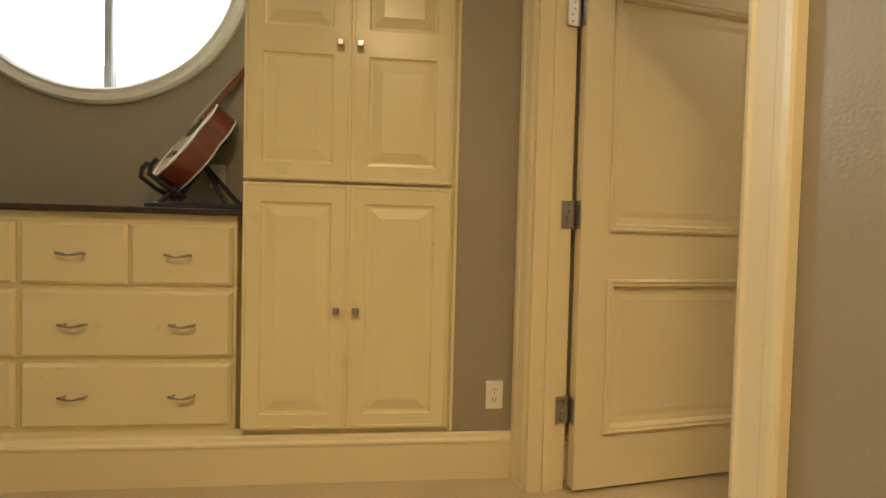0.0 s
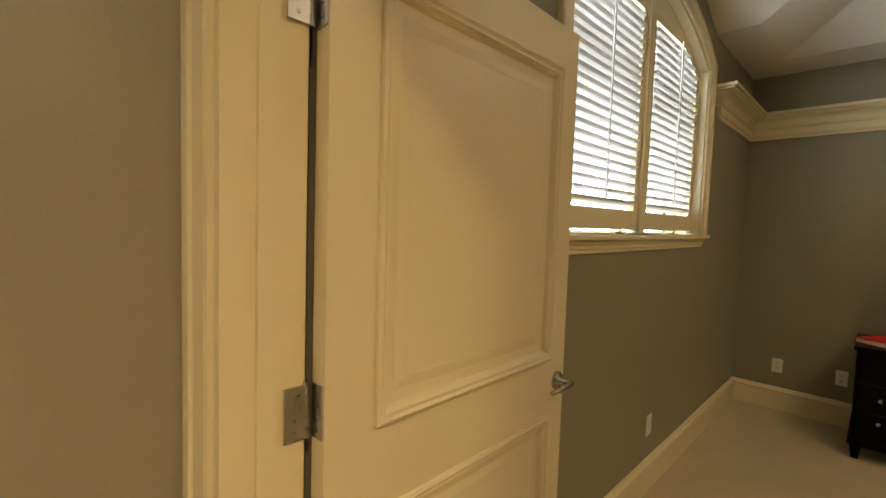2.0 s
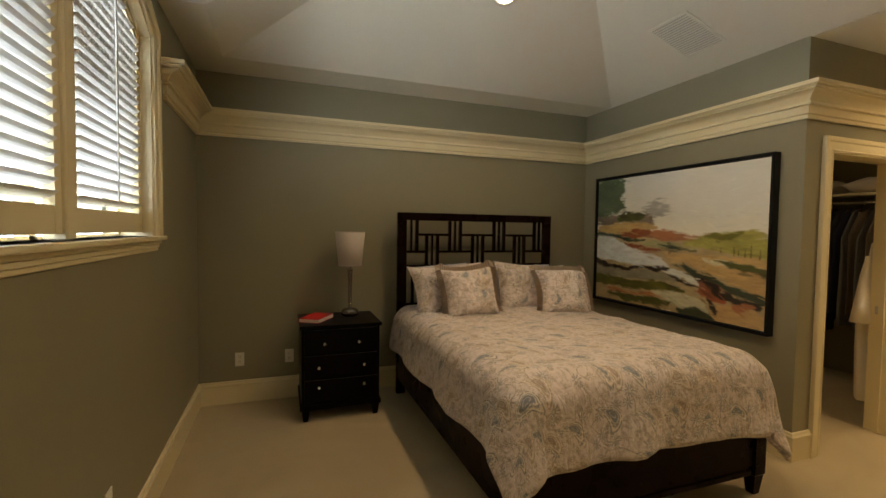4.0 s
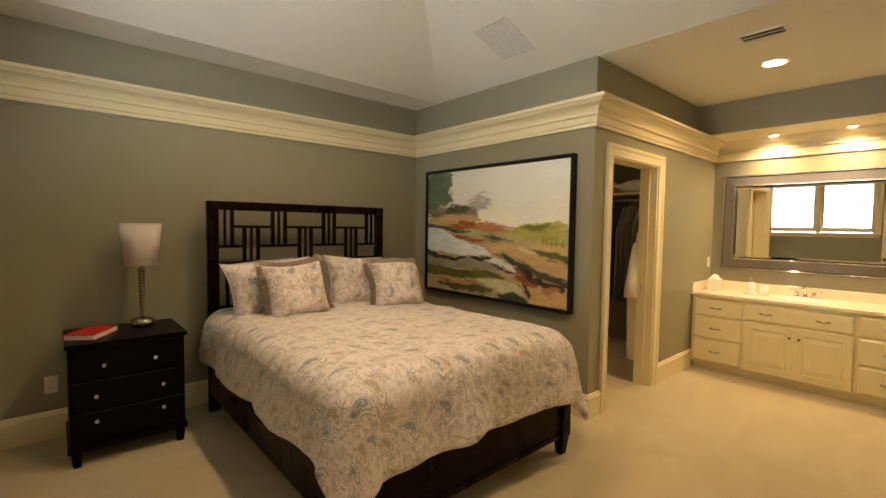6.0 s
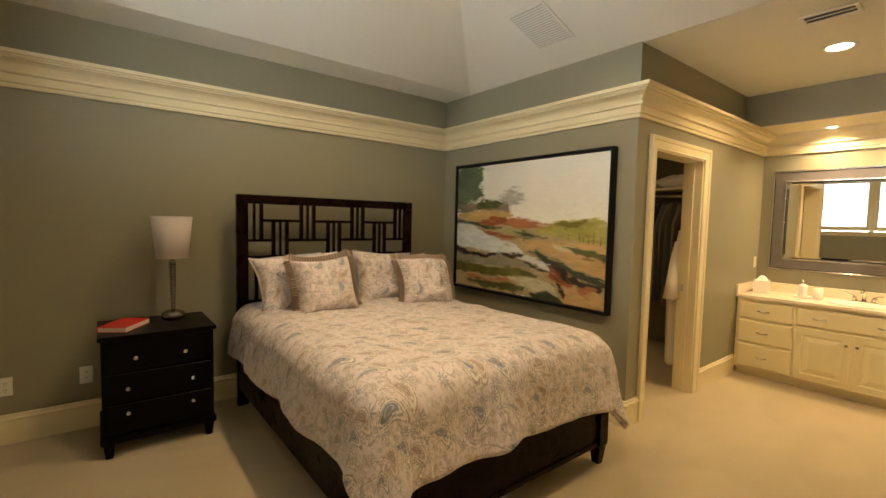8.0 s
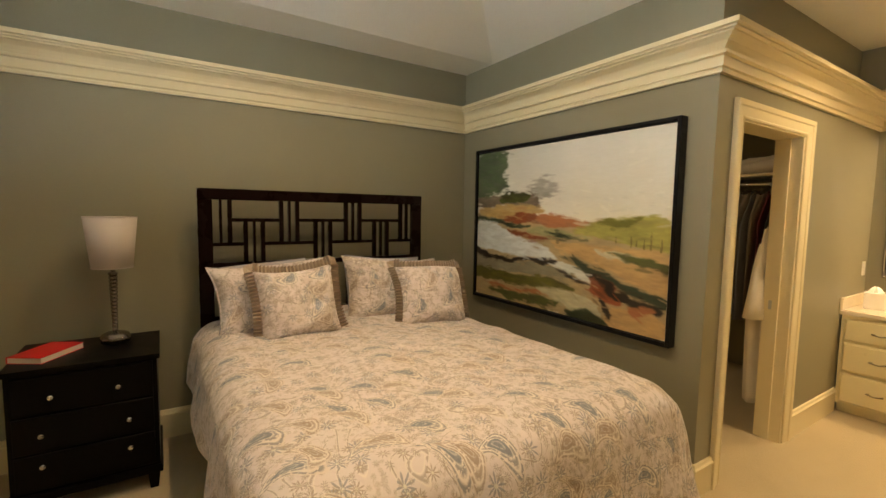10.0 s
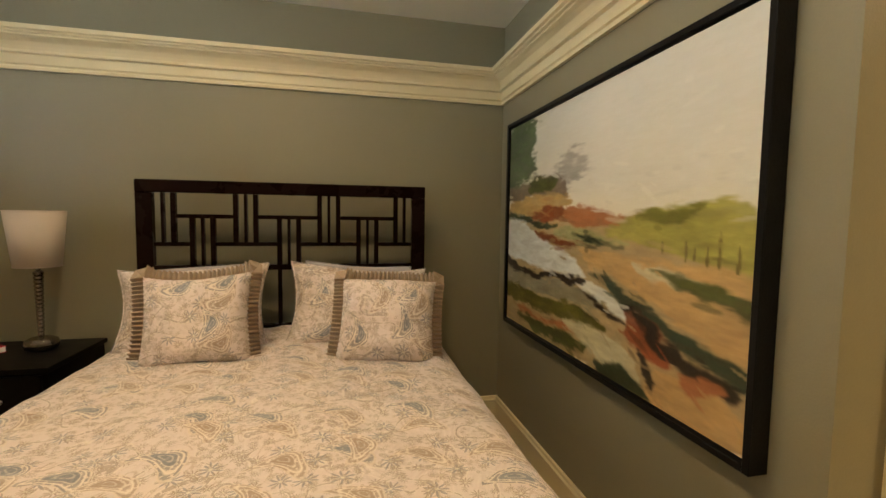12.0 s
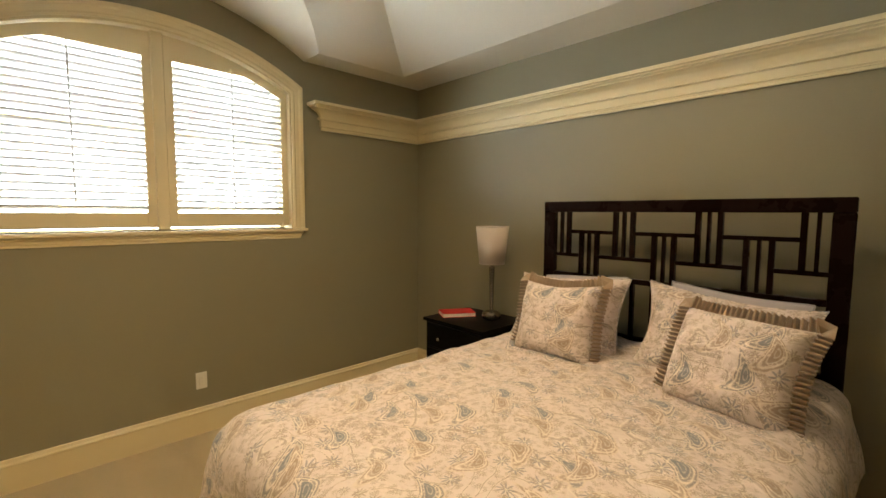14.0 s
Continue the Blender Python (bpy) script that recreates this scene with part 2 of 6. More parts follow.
    vine2.inputs["Scale"].default_value, vine2.inputs["Detail"].default_value, vine2.inputs["Distortion"].default_value = 8.5 / size, 0.8, 1.6
    mp2 = nt.nodes.new("ShaderNodeMapping")
    mp2.inputs["Location"].default_value = (4.2, 1.9, 0)
    nt.links.new(uv.outputs["UV"], mp2.inputs["Vector"])
    nt.links.new(mp2.outputs["Vector"], vine2.inputs["Vector"])
    saw2 = math_node(nt, "ABSOLUTE", math_node(nt, "SUBTRACT", math_node(nt, "FRACT", math_node(nt, "MULTIPLY", vine2.outputs["Fac"], 4.0)), 0.5))
    col = mixc(math_node(nt, "MULTIPLY", below(saw2, 0.04, 0.02), broken), col, (0.50, 0.40, 0.33), 0.6)
    col = mixc(ring(saw, 0.075, 0.10, 0.012), col, (0.86, 0.79, 0.69), 0.7)
    # small flowers and leaf sprigs
    for scale, shift, tint, lim in ((12.0, 3.1, (0.25, 0.255, 0.28), 0.33), (19.0, 8.4, (0.38, 0.29, 0.22), 0.33), (30.0, 5.7, (0.36, 0.29, 0.235), 0.33), (46.0, 2.2, (0.42, 0.34, 0.27), 0.34)):
        x, y, pick, k2 = cells(scale, 0.9, shift, 6.28)
        r = math_node(nt, "SQRT", math_node(nt, "ADD", math_node(nt, "MULTIPLY", x, x), math_node(nt, "MULTIPLY", y, y)))
        th = math_node(nt, "ARCTAN2", y, x)
        star = math_node(nt, "MULTIPLY", math_node(nt, "COSINE", math_node(nt, "MULTIPLY", th, 9.0)), 0.52)
        star = math_node(nt, "ADD", star, 0.56)
        d = math_node(nt, "DIVIDE", r, star)
        use = math_node(nt, "GREATER_THAN", pick, 0.45)
        col = mixc(math_node(nt, "MULTIPLY", below(d, lim, 0.03), use), col, tint, 0.75)
        col = mixc(math_node(nt, "MULTIPLY", below(r, 0.06, 0.02), use), col, (0.78, 0.72, 0.62), 0.9)
    # paisley drops: two families, blue-grey and taupe
    for scale, shift, fill, edge, thresh, spin in ((5.0, 1.7, (0.22, 0.23, 0.27), (0.255, 0.245, 0.255), 0.28, 0.9), (5.3, 6.3, (0.40, 0.30, 0.23), (0.41, 0.315, 0.25), 0.34, 1.3)):
        x, y, pick, k2 = cells(scale, 0.42, shift, spin)
        d = drop(x, y, 0.36)
        use = math_node(nt, "GREATER_THAN", pick, thresh)

        def lay(mask, tint, amount, gaps=False):
            k = math_node(nt, "MULTIPLY", mask, use)
            return mixc(math_node(nt, "MULTIPLY", k, broken) if gaps else k, col, tint, amount)
        col = lay(below(d, 0.60), (0.75, 0.65, 0.565), 0.75)
        col = lay(ring(d, 0.46, 0.54, 0.02), edge, 0.85, True)
        col = lay(ring(d, 0.40, 0.44), (0.84, 0.76, 0.68), 0.8)
        col = lay(below(d, 0.385, 0.03), edge, 0.8, True)
        col = lay(ring(d, 0.26, 0.295), (0.80, 0.72, 0.64), 0.65)
        col = lay(below(d, 0.25), fill, 0.9)
        col = lay(ring(d, 0.10, 0.15), (0.74, 0.68, 0.61), 0.5, True)
    nt.links.new(col, b.inputs["Base Color"])
    b.inputs["Roughness"].default_value = 0.62
    b.inputs["Sheen Weight"].default_value = 0.25
    weave = nt.nodes.new("ShaderNodeTexNoise")
    weave.inputs["Scale"].default_value, weave.inputs["Detail"].default_value = 420, 2
    nt.links.new(uv.outputs["UV"], weave.inputs["Vector"])
    bp = nt.nodes.new("ShaderNodeBump")
    bp.inputs["Strength"].default_value, bp.inputs["Distance"].default_value = 0.15, 0.004
    nt.links.new(weave.outputs["Fac"], bp.inputs["Height"])
    crease = nt.nodes.new("ShaderNodeTexNoise")
    crease.inputs["Scale"].default_value, crease.inputs["Detail"].default_value, crease.inputs["Distortion"].default_value = 11, 3, 1.5
    nt.links.new(uv.outputs["UV"], crease.inputs["Vector"])
    b2 = nt.nodes.new("ShaderNodeBump")
    b2.inputs["Strength"].default_value, b2.inputs["Distance"].default_value = 0.5, 0.03
    nt.links.new(crease.outputs["Fac"], b2.inputs["Height"])
    nt.links.new(bp.outputs["Normal"], b2.inputs["Normal"])
    nt.links.new(b2.outputs["Normal"], b.inputs["Normal"])
    return m


PAISLEY = paisley_material("paisley_cotton", 1.0)

# ---- mesh helpers ----


def part(name, bm, material, parent=None, label="", smooth=False):
    """Links a bmesh as one mesh object under a thing or a part."""
    me = bpy.data.meshes.new(name)
    bmesh.ops.recalc_face_normals(bm, faces=bm.faces)
    bm.to_mesh(me)
    bm.free()
    me.materials.append(material)
    if smooth:
        for p in me.polygons:
            p.use_smooth = True
    ob = new(name, me)
    if parent is not None:
        ob.parent = parent
    if label:
        ob["label"] = label
    return ob


def holder(name, m, label, category, group="", kind=""):
    ob = new(name)
    ob.empty_display_size = 0.1
    ob.matrix_basis = m
    return tagged(ob, label, category, group, kind)


def add_box(bm, x0, x1, y0, y1, z0, z1, bevel=0.0, seg=1):
    vs = [bm.verts.new((x, y, z)) for z in (z0, z1) for x, y in ((x0, y0), (x1, y0), (x1, y1), (x0, y1))]
    fs = [bm.faces.new([vs[i] for i in q]) for q in ((3, 2, 1, 0), (4, 5, 6, 7), (0, 1, 5, 4), (1, 2, 6, 5), (2, 3, 7, 6), (3, 0, 4, 7))]
    if bevel > 0:
        es = list({e for f in fs for e in f.edges})
        bmesh.ops.bevel(bm, geom=es, offset=bevel, segments=seg, profile=0.6, affect="EDGES")
    return bm


def box(x0, x1, y0, y1, z0, z1, bevel=0.0, seg=1):
    return add_box(bmesh.new(), min(x0, x1), max(x0, x1), min(y0, y1), max(y0, y1), min(z0, z1), max(z0, z1), bevel, seg)


def add_prism(bm, outline, axis, lo, hi):
    """A flat outline of (a, b) pairs pushed along an axis: y takes (x, z), z takes (x, y), x takes (y, z)."""
    def at(a, b, c):
        return {"y": (a, c, b), "z": (a, b, c), "x": (c, a, b)}[axis]
    f0 = [bm.verts.new(at(a, b, lo)) for a, b in outline]
    f1 = [bm.verts.new(at(a, b, hi)) for a, b in outline]
    bm.faces.new(f0)
    bm.faces.new(f1[::-1])
    n = len(outline)
    for i in range(n):
        bm.faces.new((f0[i], f0[(i + 1) % n], f1[(i + 1) % n], f1[i]))
    return bm


def add_loops(bm, loops, cap=True):
    """Joins rings of points one to the next; caps the last."""
    rings = [[bm.verts.new(p) for p in r] for r in loops]
    n = len(rings[0])
    for a, b in zip(rings, rings[1:]):
        for i in range(n):
            bm.faces.new((a[i], a[(i + 1) % n], b[(i + 1) % n], b[i]))
    if cap:
        bm.faces.new(rings[-1])
    return rings


def rect_loops(bm, x0, x1, z0, z1, y, steps, cap=True):
    """A panel's moulding: rectangles stepped inwards by d and forwards (-y) by h."""
    add_loops(bm, [[(x0 + d, y - h, z0 + d), (x1 - d, y - h, z0 + d), (x1 - d, y - h, z1 - d), (x0 + d, y - h, z1 - d)] for d, h in steps], cap)


def add_tube(bm, pts, r, seg=8, closed=False, caps=True):
    pts = [Vector(p) for p in pts]
    n = len(pts)
    rad = r if isinstance(r, (list, tuple)) else [r] * n
    rings, side = [], None
    for i, p in enumerate(pts):
        a = pts[i - 1] if (i > 0 or closed) else p
        c = pts[(i + 1) % n] if (i < n - 1 or closed) else p
        t = (c - a).normalized()
        if side is None:
            side = t.orthogonal().normalized()
        side = (side - t * side.dot(t)).normalized()
        up = t.cross(side)
        rings.append([bm.verts.new(p + rad[i] * (math.cos(k * math.tau / seg) * side + math.sin(k * math.tau / seg) * up)) for k in range(seg)])
    pairs = list(zip(rings, rings[1:])) + ([(rings[-1], rings[0])] if closed else [])
    for a, b in pairs:
        for k in range(seg):
            bm.faces.new((a[k], a[(k + 1) % seg], b[(k + 1) % seg], b[k]))
    if caps and not closed:
        bm.faces.new(rings[0][::-1])
        bm.faces.new(rings[-1])
    return bm


def add_lathe(bm, profile, seg=24, cx=0.0, cy=0.0, cz=0.0):
    """Turns (radius, height) pairs about an upright axis."""
    rings = [[bm.verts.new((cx + r * math.cos(k * math.tau / seg), cy + r * math.sin(k * math.tau / seg), cz + z)) for k in range(seg)] for r, z in profile]
    for a, b in zip(rings, rings[1:]):
        for k in range(seg):
            bm.faces.new((a[k], a[(k + 1) % seg], b[(k + 1) % seg], b[k]))
    if profile[0][0] > 0.0005:
        bm.faces.new(rings[0][::-1])
    if profile[-1][0] > 0.0005:
        bm.faces.new(rings[-1])
    return bm


def moulding(bm, path, profile, closed=False, z=0.0):
    """Runs a profile of (outwards, height) pairs along a plan path; outwards is to the path's left; corners are mitred."""
    pts = [Vector((p[0], p[1])) for p in path]
    n = len(pts)
    rings = []
    for i, p in enumerate(pts):
        d0 = (p - pts[i - 1]).normalized() if (i > 0 or closed) else None
        d1 = (pts[(i + 1) % n] - p).normalized() if (i < n - 1 or closed) else None
        d0, d1 = d0 or d1, d1 or d0
        n0, n1 = Vector((-d0.y, d0.x)), Vector((-d1.y, d1.x))
        mid = (n0 + n1).normalized()
        mid = mid / max(mid.dot(n0), 0.2)
        rings.append([bm.verts.new((p.x + mid.x * o, p.y + mid.y * o, z + h)) for o, h in profile])
    k = len(profile)
    pairs = list(zip(rings, rings[1:])) + ([(rings[-1], rings[0])] if closed else [])
    for a, b in pairs:
        for j in range(k):
            bm.faces.new((a[j], a[(j + 1) % k], b[(j + 1) % k], b[j]))
    if not closed:
        bm.faces.new(rings[0])
        bm.faces.new(rings[-1][::-1])
    return bm


# ---- plan ----
XE, YN, YS = 6.015, 1.695, -2.005          # bedroom: east, north, painting wall
XW0, XW1 = 1.862, 2.002                   # wall between hall and bedroom
XC = 3.89                               # closet wall, facing the alcove
YV = -4.55                              # vanity wall
XA = 2.20                               # alcove's west wall
ZT, ZA = 2.68, 2.677                    # wall top in the bedroom, alcove ceiling
DOOR0, DOOR1, DOORH = 0.718, 1.640, 2.06
WX, WHALF = 3.893, 0.86                  # arched window: middle, half width of the opening
WZ0, WSPR, WTOP = 1.40, 2.425, 2.662
HN = 1.755                              # hall's north wall
ARCH_R = (WHALF ** 2 + (WTOP - WSPR) ** 2) / (2 * (WTOP - WSPR))
VR, VTOP, VHALF = 1.88, 2.945, 0.965    # barrel vault over the window


def arch_z(x, half=WHALF, top=WTOP, r=ARCH_R):
    return top - r + math.sqrt(max(r * r - (x - WX) ** 2, 0))


def vault_z(x):
    return VTOP - VR + math.sqrt(VR * VR - (x - WX) ** 2)


def arch_points(off, n=24):
    """The arched opening's outline, off metres outside it, from the sill's west end over the top to its east end."""
    r = ARCH_R + off
    half = WHALF + off
    pts = [(WX - half, WZ0)]
    for i in range(n + 1):
        x = WX - half + 2 * half * i / n
        pts.append((x, WTOP - ARCH_R + math.sqrt(max(r * r - (x - WX) ** 2, 0.0))))
    pts.append((WX + half, WZ0))
    return pts


# the hall's cabinet wall stands seven degrees off the bedroom's axes
HALL = Matrix.Translation((1.80, 1.745, 0)) @ Matrix.Rotation(radians(-7.0), 4, "Z") @ Matrix.Translation((-1.80, -1.745, 0))


def in_hall(ob):
    ob.matrix_basis = HALL @ ob.matrix_basis
    return ob


def structure(name, bm, material, label, category):
    return tagged(part(name, bm, material), label, category, "", "structure")


# bright overcast distance beyond the windows
structure("backdrop", box(-14, 22, 9.0, 9.05, -1, 16), plain("bright_distance", (0.8, 0.85, 0.9), 1.0, 0.0, (0.90, 0.96, 1.0), 1.8), "plain bright distance outside the windows", "backdrop")
# floor
structure("floor", box(-1.8, 6.3, -5.0, 3.0, -0.1, 0.0), CARPET, "beige cut-pile carpet with vacuum marks", "carpet")

# bedroom walls
bm = bmesh.new()
t0, t1 = YN, YN + 0.20
hole = arch_points(0.0)
top_line = [(XE + 0.15, ZT)] + [(WX + VHALF - 2 * VHALF * i / 24, vault_z(WX + VHALF - 2 * VHALF * i / 24)) for i in range(25)] + [(XW1 - 0.14, ZT)]
add_prism(bm, [(XW1 - 0.14, 0), (XE + 0.15, 0), (XE + 0.15, WZ0), (XW1 - 0.14, WZ0)], "y", t0, t1)
add_prism(bm, [(XW1 - 0.14, WZ0), (WX - WHALF, WZ0), (WX - WHALF, hole[1][1]), (WX - VHALF, ZT), (XW1 - 0.14, ZT)], "y", t0, t1)
add_prism(bm, [(WX + WHALF, WZ0), (XE + 0.15, WZ0), (XE + 0.15, ZT), (WX + VHALF, ZT), (WX + WHALF, hole[1][1])], "y", t0, t1)
n = 24
for i in range(n):
    xa, xb = WX - WHALF + 2 * WHALF * i / n, WX - WHALF + 2 * WHALF * (i + 1) / n
    ua, ub = WX - VHALF + 2 * VHALF * i / n, WX - VHALF + 2 * VHALF * (i + 1) / n
    add_prism(bm, [(xa, arch_z(xa)), (xb, arch_z(xb)), (ub, vault_z(ub)), (ua, vault_z(ua))], "y", t0, t1)
structure("wall_north", bm, WALL, "sage green painted wall with an arched window", "wall")
structure("wall_east", box(XE, XE + 0.15, YS - 0.14, YN, 0, ZT), WALL, "sage green painted wall behind the bed", "wall")
structure("wall_south", box(XC + 0.14, XE, YS - 0.14, YS, 0, ZT), WALL, "sage green painted wall that carries the painting", "wall")
# closet wall with its doorway
CD0, CD1, CDH = -3.085, -2.265, 1.995
bm = bmesh.new()
add_box(bm, XC, XC + 0.14, CD1, YS, 0, ZT)
add_box(bm, XC, XC + 0.14, YV, CD0, 0, ZT)
add_box(bm, XC, XC + 0.14, CD0, CD1, CDH, ZT)
structure("wall_closet", bm, WALL, "sage green painted wall with the closet doorway", "wall")
structure("wall_vanity", box(XA - 0.14, 6.17, YV - 0.15, YV, 0, ZT), WALL, "sage green painted wall behind the vanity", "wall")
structure("wall_alcove_west", box(XA - 0.14, XA, YV, YS + 0.002, 0, ZT), WALL, "sage green painted alcove wall", "wall")
bm = bmesh.new()
add_box(bm, XW0, XW1, YS, DOOR0, 0, ZT)
add_box(bm, XW0, XW1, DOOR1, YN, 0, ZT)
add_box(bm, XW0, XW1, DOOR0, DOOR1, DOORH, ZT)
structure("wall_west", bm, WALL, "painted wall with the bedroom doorway", "wall")
structure("wall_return", box(XW0, XA, YS - 0.14, YS, 0, ZT), WALL, "short painted return wall", "wall")
# closet's own walls
structure("wall_closet_east", box(5.75, 5.9, YV, YS - 0.14, 0, ZT), HALLWALL, "plain closet wall", "wall")

# hall walls: north wall with the niche over the drawers
NI0, NI1, NIY, HH = -1.5, 0.775, 2.285, 3.15
in_hall(structure("wall_hall_north", box(1.592, XW0 + 0.05, HN, HN + 0.15, 0, HH), HALLWALL, "taupe painted hall wall", "wall"))
bm = bmesh.new()
RW = (-0.09, 2.28, 0.655)
nseg = 48
outer = []
for k in range(nseg):
    a = math.tau * (k + 0.5) / nseg
    cx, sz = math.cos(a), math.sin(a)
    s = min((1.62 if cx < 0 else 0.865) / max(abs(cx), 1e-6), (RW[1] if sz < 0 else HH - RW[1]) / max(abs(sz), 1e-6))
    outer.append((RW[0] + s * cx, RW[1] + s * sz))
inner = [(RW[0] + RW[2] * math.cos(math.tau * (k + 0.5) / nseg), RW[1] + RW[2] * math.sin(math.tau * (k + 0.5) / nseg)) for k in range(nseg)]
for y0, y1 in ((NIY, NIY + 0.15),):
    for k in range(nseg):
        k2 = (k + 1) % nseg
        add_prism(bm, [inner[k], outer[k], outer[k2], inner[k2]], "y", y0, y1)
bmesh.ops.remove_doubles(bm, verts=bm.verts, dist=0.0005)
in_hall(structure("wall_niche", bm, HALLWALL, "taupe painted niche wall with a round window", "wall"))
structure("wall_hall_east_skin", box(XW0 - 0.004, XW0, YS, DOOR0 - 0.01, 0, HH), HALLWALL, "taupe painted hall wall beside the doorway", "wall")
structure("wall_hall_west", box(-1.65, -1.5, -1.6, 2.95, 0, HH), HALLWALL, "taupe painted hall wall", "wall")
structure("wall_hall_south", box(-1.65, XW0, -1.75, -1.6, 0, HH), HALLWALL, "taupe painted hall wall", "wall")
structure("wall_hall_over_door", box(XW0 - 0.052, XW0 - 0.001, -1.6, 2.1, 2.69, HH), HALLWALL, "taupe painted wall above the bedroom door", "wall")
structure("ceiling_hall", box(-1.65, XW0, -1.75, 2.95, HH, HH + 0.1), CEIL, "white painted hall ceiling", "ceiling")

# bedroom ceiling: flat margin, hipped slopes, flat top, barrel vault over the window
SE, SN, SW, PITCH, PN, ZF = 5.65, 1.46, 2.35, 0.35, 0.38, 3.20
run, runn = (ZF - ZT) / PITCH, (ZF - ZT) / PN
fe, fw, fn, fs = SE - run, SW + run, SN - runn, YS + run
bm = bmesh.new()


def poly(bm, pts):
    return bm.faces.new([bm.verts.new(p) for p in pts])


poly(bm, [(SE, YS, ZT), (SE, SN, ZT), (fe, fn, ZF), (fe, fs, ZF)])
poly(bm, [(SW, SN, ZT), (SW, YS, ZT), (fw, fs, ZF), (fw, fn, ZF)])
poly(bm, [(SW, YS, ZT), (SE, YS, ZT), (fe, fs, ZF), (fw, fs, ZF)])
poly(bm, [(fw, fs, ZF), (fe, fs, ZF), (fe, fn, ZF), (fw, fn, ZF)])
poly(bm, [(SE, YS - 0.01, ZT), (XE + 0.1, YS - 0.01, ZT), (XE + 0.1, YN + 0.01, ZT), (SE, YN + 0.01, ZT)])
poly(bm, [(XW0, YS - 0.01, ZT), (SW, YS - 0.01, ZT), (SW, YN + 0.01, ZT), (XW0, YN + 0.01, ZT)])
poly(bm, [(WX + VHALF, SN, ZT), (SE, SN, ZT), (SE, YN + 0.01, ZT), (WX + VHALF, YN + 0.01, ZT)])
poly(bm, [(SW, SN, ZT), (WX - VHALF, SN, ZT), (WX - VHALF, YN + 0.01, ZT), (SW, YN + 0.01, ZT)])
groin = []
m_seg = 32
for i in range(m_seg + 1):
    x = WX - VHALF + 2 * VHALF * i / m_seg
    z = vault_z(x)
    groin.append((x, SN - (z - ZT) / PN, z))
groin[0], groin[-1] = (WX - VHALF, SN, ZT), (WX + VHALF, SN, ZT)
for a, b in zip(groin, groin[1:]):
    poly(bm, [(a[0], YN + 0.01, a[2]), (b[0], YN + 0.01, b[2]), b, a])
half_i = m_seg // 2
poly(bm, groin[half_i:] + [(SE, SN, ZT), (fe, fn, ZF), ((fe + fw) / 2, fn, ZF)])
poly(bm, [((fe + fw) / 2, fn, ZF), (fw, fn, ZF), (SW, SN, ZT)] + groin[:half_i + 1])
bmesh.ops.remove_doubles(bm, verts=bm.verts, dist=0.002)
structure("ceiling_bedroom", bm, CEIL, "white vaulted ceiling with hipped slopes", "ceiling")
# unseen box with skirts, added to keep sun and sky out of ceiling joints
bm = box(XW0, 6.3, -2.14, 2.1, 3.3, 3.4)
for skirt in ((XW0, 6.3, -2.20, -2.14), (XW0, 6.3, 1.90, 2.1), (6.16, 6.3, -2.14, 1.90), (XW0 - 0.05, XW0, -2.2, 2.1)):
    add_box(bm, *skirt, 2.685, 3.4)
structure("light_leak_cover", bm, CEIL, "unseen cover added above the ceiling to block light leaks", "ceiling")
structure("ceiling_alcove", box(XW1, XC + 0.002, YV, YS - 0.004, ZA, ZA + 0.1), CEIL, "white alcove ceiling", "ceiling")
structure("ceiling_closet", box(XC + 0.002, 5.9, YV, YS - 0.004, 2.45, 2.55), CEIL, "white closet ceiling", "ceiling")
structure("soffit", box(XA, XC, YV, -3.97, 2.380, ZA), WALL, "sage green lowered soffit over the vanity", "soffit")
structure("soffit_underside", box(XA, XC, YV, -3.975, 2.374, 2.38), TRIM, "cream underside of the soffit", "soffit")

# crown, baseboard, casings
CROWN = [(0.000, 0.0000), (0.020, 0.0000), (0.020, 0.0146), (0.012, 0.0188), (0.012, 0.0251), (0.024, 0.0293), (0.024, 0.0773), (0.045, 0.0815), (0.045, 0.0955), (0.027, 0.1003), (0.036, 0.1170), (0.050, 0.1358), (0.072, 0.1484), (0.094, 0.1547), (0.094, 0.1630), (0.112, 0.1651), (0.112, 0.1735), (0.130, 0.1756), (0.130, 0.1985), (0.000, 0.2027)]
CZ = 2.175
bm = bmesh.new()
crown_path = [(XA, YS), (XA, YV), (XC, YV), (XC, YS), (XE, YS), (XE, YN), (WX + 1.115, YN), (WX + 1.115, YN + 0.13)]
# outwards is on the left of the path, so it runs with the room on its left
moulding(bm, crown_path[1:], CROWN, z=CZ)
structure("crown_moulding", bm, TRIM, "cream painted stepped crown moulding", "moulding")
bm = bmesh.new()
moulding(bm, [(WX - 1.115, YN + 0.13), (WX - 1.115, YN), (XW1, YN), (XW1, YS)], CROWN, z=CZ)
structure("crown_moulding_west", bm, TRIM, "cream painted stepped crown moulding", "moulding")
BASE = [(0, 0), (0.016, 0), (0.016, 0.145), (0.022, 0.150), (0.022, 0.160), (0.014, 0.168), (0.010, 0.182), (0, 0.186)]
